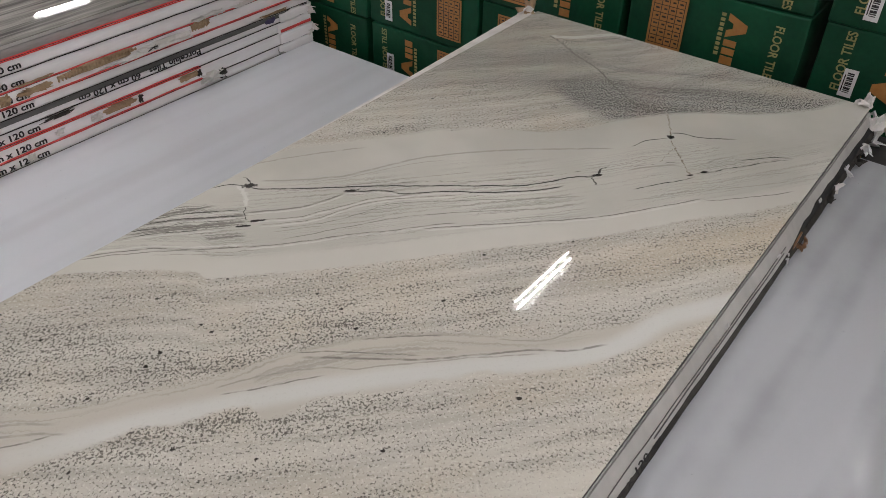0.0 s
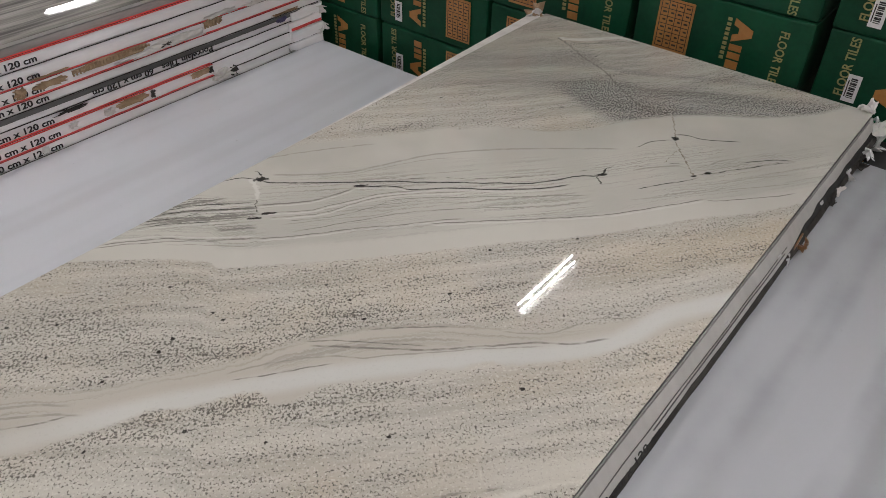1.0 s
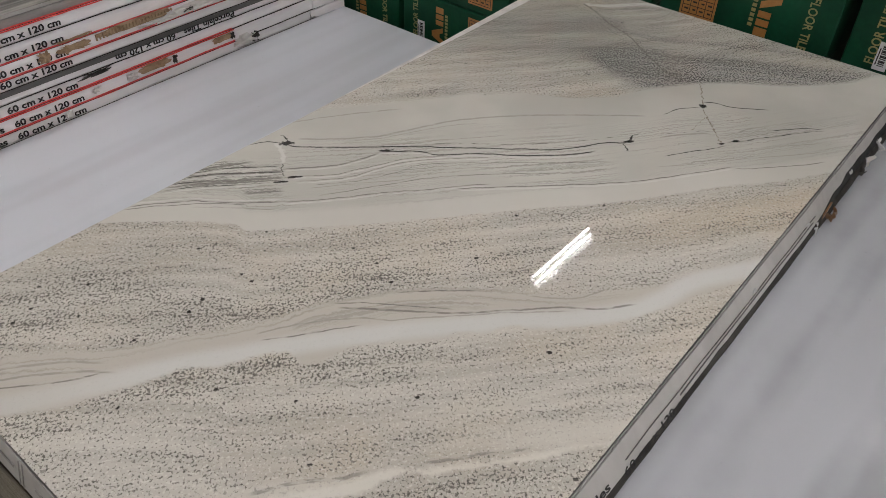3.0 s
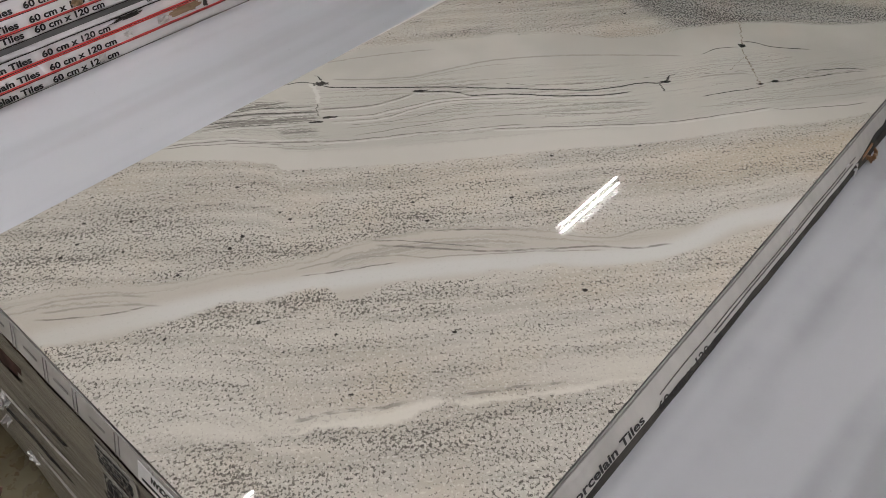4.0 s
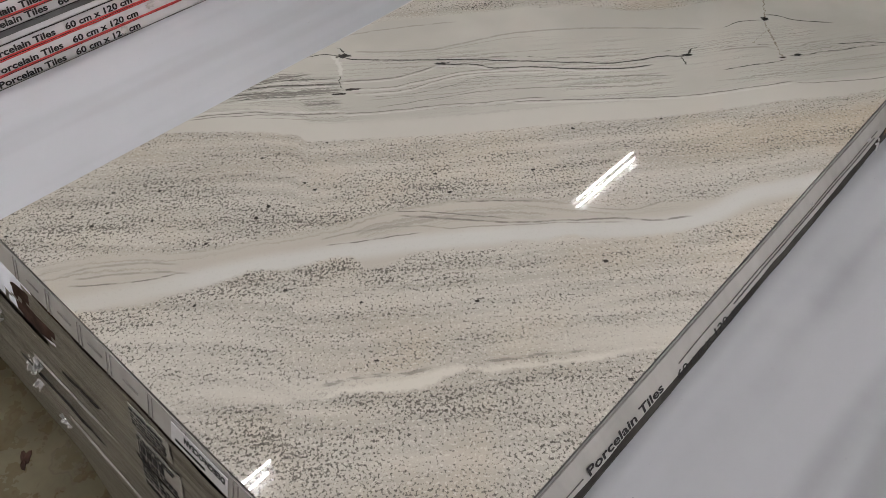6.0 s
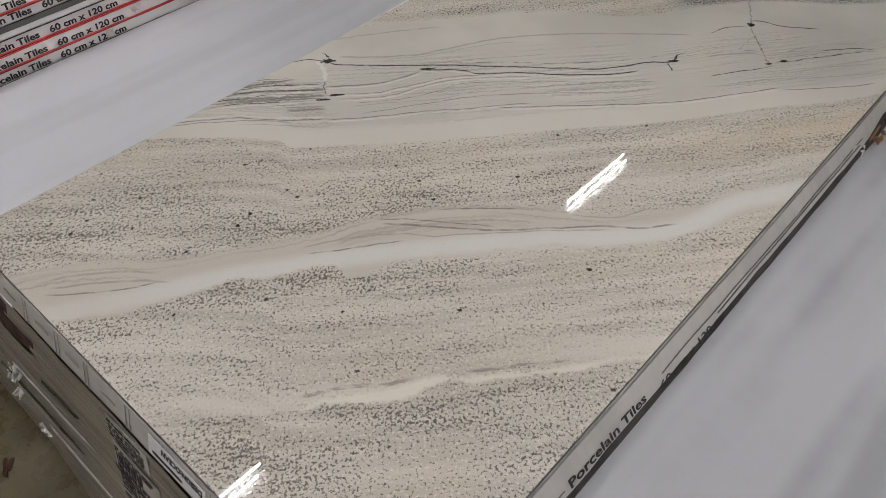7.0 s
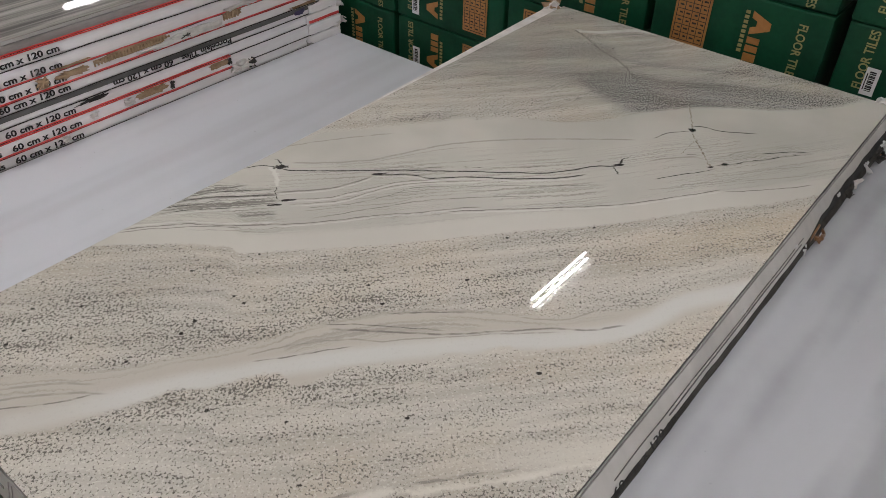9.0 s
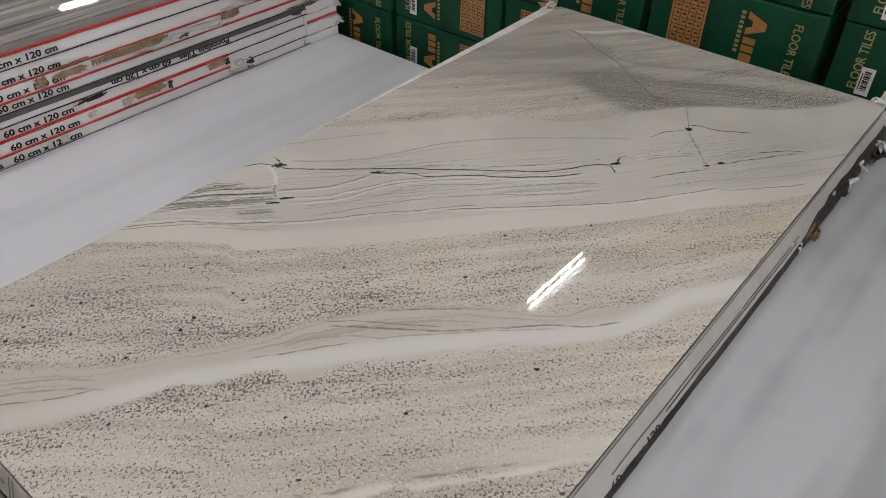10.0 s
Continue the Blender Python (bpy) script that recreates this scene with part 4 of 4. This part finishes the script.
for x0, x1, y, t in ((0.02, 1.17, 0.0268, 0.0010), (0.34, 0.80, 0.0090, 0.0007), (0.44, 0.79, 0.0055, 0.0009), (0.05, 0.19, 0.0060, 0.0005)):
    bm = box(x0, x1, y, y + t, 0.0002, 0.0012)
    cut(bm, 0, [x0 + (x1 - x0) * k / 30 for k in range(1, 30)])
    part("film_crease", crumple(bm, 0.0016, 14, y * 900, (0, 1, 0)), CARD_DARK if t < 0.001 and y < 0.01 else CARD_GREY, side_flap)
# Dark strips painted as the shade between the flap and the tile.
for y0, y1, z0, mat_, label in ((-0.0075, -0.0003, -0.0034, SHADOW_GAP, "ragged dark strip painted as gap shade below the flap"), (-0.0105, -0.0072, -0.0050, SHADOW_GAP, "lower black strip painted as gap shade")):
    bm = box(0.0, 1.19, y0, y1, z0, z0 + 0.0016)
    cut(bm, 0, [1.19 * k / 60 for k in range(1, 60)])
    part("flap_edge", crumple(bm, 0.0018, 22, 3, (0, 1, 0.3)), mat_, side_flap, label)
# A black sheet stands in for the shaded gap where the flap is torn.
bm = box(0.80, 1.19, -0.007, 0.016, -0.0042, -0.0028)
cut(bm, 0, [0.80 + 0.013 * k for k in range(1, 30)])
part("torn_gap", crumple(bm, 0.0016, 40, 8, (0, 1, 0.2)), INK_AND_GAP, side_flap, "black strip put in for the shaded gap under the torn flap")
for k in range(3):
    part("wrinkle", ragged(0.012, 0.006, 0.0014, 130 + k, 12, 0.4), CLEAR, side_flap, "", pose(0.62 + 0.155 * k, 0.012 - 0.002 * k, 0.0008))

# Torn patches on the tall stack, with some thin shadows painted beside them.
FACE = 0.6015


def patch(k, y0, y1, z0, z1, material, seed, depth=0.003, name="torn_patch", rough=0.35):
    bm = ragged(y1 - y0, z1 - z0, depth, seed, 26, rough)
    m = Matrix.Translation((FACE, (y0 + y1) / 2, (z0 + z1) / 2 - levels[k])) @ FACE_X
    return part(name, bm, material, tall[k], "", m)


patch(1, -0.572, -0.490, 0.395, 0.4155, KRAFT, 1)
patch(1, -0.600, -0.570, 0.392, 0.412, PAPER, 2, 0.004)
patch(1, -0.395, -0.335, 0.397, 0.414, KRAFT, 3)
patch(0, -0.345, -0.265, 0.367, 0.398, PAPER, 4, 0.010, rough=0.5)
patch(0, -0.290, -0.262, 0.367, 0.395, SHADOW_GAP, 14, 0.008, rough=0.5)
patch(0, -0.735, -0.716, 0.368, 0.385, PAPER, 5, 0.003)
patch(1, -0.675, -0.652, 0.397, 0.412, PAPER, 6, 0.006, rough=0.6)
patch(5, -0.640, -0.455, 0.4955, 0.5125, KRAFT, 7, 0.003, rough=0.25)
patch(5, -0.470, -0.330, 0.486, 0.506, PAPER, 8, 0.004, rough=0.3)
patch(5, -0.335, -0.282, 0.496, 0.515, KRAFT, 9, 0.004)
patch(5, -0.752, -0.720, 0.486, 0.514, KRAFT, 10, 0.005, rough=0.5)
patch(6, -0.240, -0.130, 0.510, 0.520, PAPER, 15, 0.005, rough=0.6)
patch(3, -0.140, -0.103, 0.447, 0.461, BLUE_INK, 16, 0.002)
patch(2, -0.70, -0.60, 0.430, 0.441, SHADOW_GAP, 17, 0.002, rough=0.7)
patch(5, -0.715, -0.640, 0.490, 0.5095, KRAFT, 18, 0.003, rough=0.5)
patch(5, -0.560, -0.300, 0.4850, 0.4960, PAPER, 19, 0.006, rough=0.55)
patch(6, -0.330, -0.235, 0.511, 0.524, PAPER, 20, 0.008, rough=0.6)
# The next three dark patches are painted shadows at the torn paper.
patch(5, -0.445, -0.415, 0.4895, 0.5000, SHADOW_GAP, 21, 0.0065, rough=0.6)
patch(1, -0.492, -0.478, 0.393, 0.4150, SHADOW_GAP, 22, 0.004, rough=0.5)
patch(1, -0.345, -0.328, 0.395, 0.4120, SHADOW_GAP, 23, 0.004, rough=0.5)
patch(6, -0.72, -0.63, 0.5115, 0.5180, KRAFT, 24, 0.003, rough=0.6)
patch(4, -0.16, -0.06, 0.4640, 0.4720, KRAFT, 25, 0.003, rough=0.6)
# Ridges of the bared corrugated core.
for k in range(24):
    y = -0.635 + 0.0072 * k
    part("corrugation", box(0.6025, 0.6055, y, y + 0.003, 0.0125 + 0.0003 * k, 0.0245, 0.0006, 1), KRAFT, tall[5])
for k in range(6):
    y = -0.333 + 0.0072 * k
    part("corrugation", box(0.6025, 0.6060, y, y + 0.003, 0.0135, 0.0285, 0.0006, 1), KRAFT, tall[5])
# Paper sleeves round the far ends of the lowest cartons.
for k, y0 in ((0, -0.105), (1, -0.100), (2, -0.100), (3, -0.095)):
    h = levels[k + 1] - levels[k]
    bm = box(0.56, 0.6045, y0, 0.003, 0.001, h - 0.001, 0.002)
    cut(bm, 1, [y0 * q / 6 for q in range(1, 6)])
    part("paper_sleeve", crumple(bm, 0.003, 30, 60 + k), CARD, tall[k])
stripe(tall[2], 0.6055, 0.002, 0.008, -0.095, 0.0)
scrap((FX + 0.6, -0.002, 0.395), 0.024, 41, PAPER, "torn paper at the carton end", sheets=6)
scrap((FX + 0.6, -0.100, 0.372), 0.014, 42, CARD_GREY, "torn paper at the carton sleeve", sheets=5)
scrap((FX + 0.6, 0.0, 0.450), 0.024, 43, PAPER, "torn paper at the carton end", sheets=6)

# Front of the slab stack: tape bands, stickers, bars of small print.
FRONT = Matrix(((1, 0, 0, 0.002), (0, 0.253, -0.967, -1.2090), (0, 0.967, 0.253, 0.5668), (0, 0, 0, 1)))
front_flap = part("front_flap", flap(0.596, 0.0300, 5), FILM, middle_stack[0], "film-covered front flap", Matrix.Translation((-0.0015, 0, -0.566)) @ FRONT)
for x in (0.052, 0.117, 0.177, 0.228, 0.295, 0.345, 0.415, 0.470, 0.525, 0.575):
    for d in (0.0, 0.006):
        part("tape_line", box(x + d, x + d + 0.0009, 0.001, 0.029, 0.0006, 0.0012), CARD_GREY, front_flap)
for x in (0.078, 0.140, 0.195, 0.255, 0.435, 0.490):
    part("print_bar", box(x, x + 0.024, 0.014, 0.0165, 0.0006, 0.0012), CARD_GREY, front_flap, "illegible small print")
tag = part("sticker", box(0, 0.078, 0, 0.022, -0.0004, 0.0004), STICKER, front_flap, "white printed sticker", pose(0.409, 0.026, 0.0013, 0, 0, 180))
part("lettering", letters("DESIGN:OCEAN", 0.0095, INK_AND_GAP, 0.0003, 0.056), None, tag, "", pose(0.003, 0.003, 0.0005))
part("print_bar", box(0.030, 0.072, 0.0150, 0.0175, 0.0003, 0.0008), INK_AND_GAP, tag)


def wrap_sheet(x0, x1, profile, seed, label, hole=None):
    """Dirty stretch film over the front of a stack, pulled tight over the carton edges; hole: (x, z, half width, half height)."""
    rng = random.Random(seed)
    bm = bmesh.new()
    n = 70
    rows = []
    for y, z in profile:
        line = []
        for i in range(n + 1):
            x = x0 + (x1 - x0) * i / n
            bulge = 0.0022 * noise.noise(Vector((x * 7, z * 60, seed))) + 0.0012 * noise.noise(Vector((x * 30, z * 25, seed + 4)))
            line.append(bm.verts.new((x, y - abs(bulge), z + 0.0015 * noise.noise(Vector((x * 9, z * 30, 2))))))
        rows.append(line)
    for a, b in zip(rows, rows[1:]):
        for i in range(n):
            c = (a[i].co + b[i + 1].co) / 2
            if hole:
                hx, hz, hw, hh = hole
                lean = (c.x - hx) * 0.30
                if c.x < 0.055 + 0.012 * rng.random() and c.z > 0.524 + 0.25 * (c.x - 0.02):
                    continue
                if ((c.x - hx) / hw) ** 2 + ((c.z - hz - lean) / hh) ** 2 < 0.75 + 0.5 * rng.random():
                    continue
            bm.faces.new((a[i], b[i], b[i + 1], a[i + 1]))
    bmesh.ops.delete(bm, geom=[vert for vert in bm.verts if not vert.link_faces], context="VERTS")
    for f in bm.faces:
        f.smooth = True
    return thing("stretch_wrap", bm, WRAP, pose(0, 0, 0), label, "wrap", "stretch wraps")


front = []
for k in range(46):
    z = 0.565 - 0.005 * k
    ledge = 0.0022 * ((z / 0.0265) % 1.0)
    front.append((-1.2105 - 0.14 * (0.565 - z) + ledge, z))
front += [(-1.241, 0.30), (-1.241, 0.15), (-1.241, 0.01)]
wrap = wrap_sheet(0.0, 0.598, front, 7, "dirty grey-brown stretch film torn open on the stack front", (0.054, 0.506, 0.060, 0.025))
front = []
for k in range(24):
    z = 0.354 - 0.005 * k
    ledge = 0.0022 * ((z / 0.0265) % 1.0)
    front.append((-1.2035 - 0.20 * (0.354 - z) + ledge, z))
front += [(-1.228, 0.22), (-1.228, 0.12), (-1.228, 0.01)]
wrap_left = wrap_sheet(-0.628, -0.034, front, 11, "dirty grey-brown stretch film on the white tile stack")
# Added plate: darkens the narrow gap between the two stacks.
gap_board = box(-0.031, -0.0015, -1.1985, -1.190, 0.002, 0.352)
thing("gap_board", gap_board, HOLLOW, pose(0, 0, 0), "added dark brown filler in the shaded gap between two tile stacks", "carton board")
# Added black block: keeps the gap behind the filmed tile as dark as shade.
thing("gap_board", crumple(box(0.616, 1.21, -0.072, 0.044, 0.44, 0.540, 0.004), 0.004, 20, 6), INK_AND_GAP, pose(0, 0, 0), "added black filler for the shaded gap behind the filmed tile stack", "carton board")
# Brown bared carton behind the tear, with a ragged lip.
SLOPE = Matrix(((1, 0, 0, 0), (0, 0.158, -0.987, 0), (0, 0.987, 0.158, 0), (0, 0, 0, 1)))


def on_wrap(x, z, lift=0.0036, turn=0.0):
    return Matrix.Translation((x, -1.2085 - 0.14 * (0.565 - z) - lift, z)) @ SLOPE @ pose(0, 0, 0, 0, 0, turn)


thing("torn_board", crumple(ragged(0.17, 0.062, 0.0015, 52, 24, 0.2), 0.001, 30, 2), HOLLOW, on_wrap(0.060, 0.506, -0.0075, 14), "dark brown bared board inside the torn wrap", "torn board", "torn scraps")


def wrap_sticker(x, z, w, h, turn, rows):
    """A printed sticker on the sloping film; rows: (foot, height, kind or words)."""
    bm = box(0, w, 0, h, -0.0004, 0.0004)
    cut(bm, 0, [w * k / 6 for k in range(1, 6)])
    cut(bm, 1, [h * k / 5 for k in range(1, 5)])
    tag = part("sticker", crumple(bm, 0.0012, 60, x * 9, (0.8, 0.8, 0.5)), STICKER_OLD, wrap, "white printed barcode sticker", on_wrap(x, z, 0.0036, turn))
    for foot, tall_by, what in rows:
        if what == "bar":
            bm, a, step_rng = bmesh.new(), 0.003, random.Random(int(foot * 1e5))
            while a < w - 0.010:
                l = step_rng.uniform(0.003, 0.011)
                b2 = box(a, min(a + l, w - 0.003), foot, foot + tall_by * step_rng.uniform(0.7, 1.0), 0.0008, 0.0012)
                me = bpy.data.meshes.new("bar")
                b2.to_mesh(me)
                b2.free()
                bm.from_mesh(me)
                bpy.data.meshes.remove(me)
                a += l + step_rng.uniform(0.0012, 0.004)
            part("print_bar", bm, INK_AND_GAP, tag)
        elif what == "code":
            for k in range(13):
                a = 0.004 + 0.0034 * k
                part("code_bar", box(a, a + 0.0012 + 0.0009 * (k % 3), foot, foot + tall_by, 0.0008, 0.0012), INK_AND_GAP, tag)
        else:
            part("lettering", letters(what, tall_by, INK_AND_GAP, 0.0004, min(w * 0.9, 0.0062 * len(what) * tall_by / 0.0095)), None, tag, "", pose(0.004, foot, 0.0010))
    return tag


wrap_sticker(0.262, 0.530, 0.066, 0.028, 2, ((0.0215, 0.0042, "bar"), (0.0165, 0.0018, "bar"), (0.0115, 0.0028, "bar"), (0.0075, 0.0016, "bar"), (0.0025, 0.0030, "bar")))
wrap_sticker(0.260, 0.480, 0.074, 0.040, -2, ((0.0335, 0.0024, "bar"), (0.0285, 0.0026, "bar"), (0.0120, 0.0140, "code"), (0.0055, 0.0045, "bar"), (0.0015, 0.0022, "bar")))
wrap_sticker(0.257, 0.430, 0.088, 0.044, -1, ((0.0345, 0.0070, "BATCH C"), (0.0285, 0.0036, "bar"), (0.0215, 0.0050, "bar"), (0.0155, 0.0036, "bar"), (0.0030, 0.0095, "DESIGN:OCEAN GREY")))
for k, (x, z, l, h, turn) in enumerate(((0.12, 0.44, 0.20, 0.004, 3), (0.34, 0.47, 0.22, 0.003, -2), (0.07, 0.40, 0.24, 0.005, 1), (0.20, 0.37, 0.26, 0.004, -1), (0.42, 0.43, 0.24, 0.004, 2), (0.15, 0.475, 0.10, 0.003, 6))):
    part("film_fold", ragged(l, h, 0.002, 90 + k, 30, 0.5), FILM if k % 3 == 0 else SHADOW_GAP, wrap, "", on_wrap(x, z, 0.0026, turn))
for x, z, sz, seed in ((0.030, 0.420, 0.011, 61), (0.012, 0.372, 0.009, 64), (0.06, 0.345, 0.011, 65)):
    scrap((x, -1.212 - 0.14 * (0.565 - z), z), sz, seed, CLEAR, "torn film tag on the wrapped stack front", sheets=5)
for x, z, sz, seed in ((-0.09, 0.30, 0.016, 62), (-0.20, 0.31, 0.018, 63), (-0.045, 0.352, 0.011, 66)):
    scrap((x, -1.222, z), sz, seed, PAPER if seed == 62 else CLEAR, "torn film tag on the white tile stack front", sheets=5)
# Litter on the floor.
for x, y, sz, seed in ((-0.21, -1.30, 0.020, 71), (-0.32, -1.36, 0.012, 72), (-0.12, -1.40, 0.010, 73)):
    bm = ragged(sz * 2.2, sz, 0.003, seed, 14, 0.6)
    thing("floor_litter", bm, HOLLOW, pose(x, y, 0.0005, 0, 0, seed * 40), "dark scrap of litter on the marble floor", "litter", "floor litter")
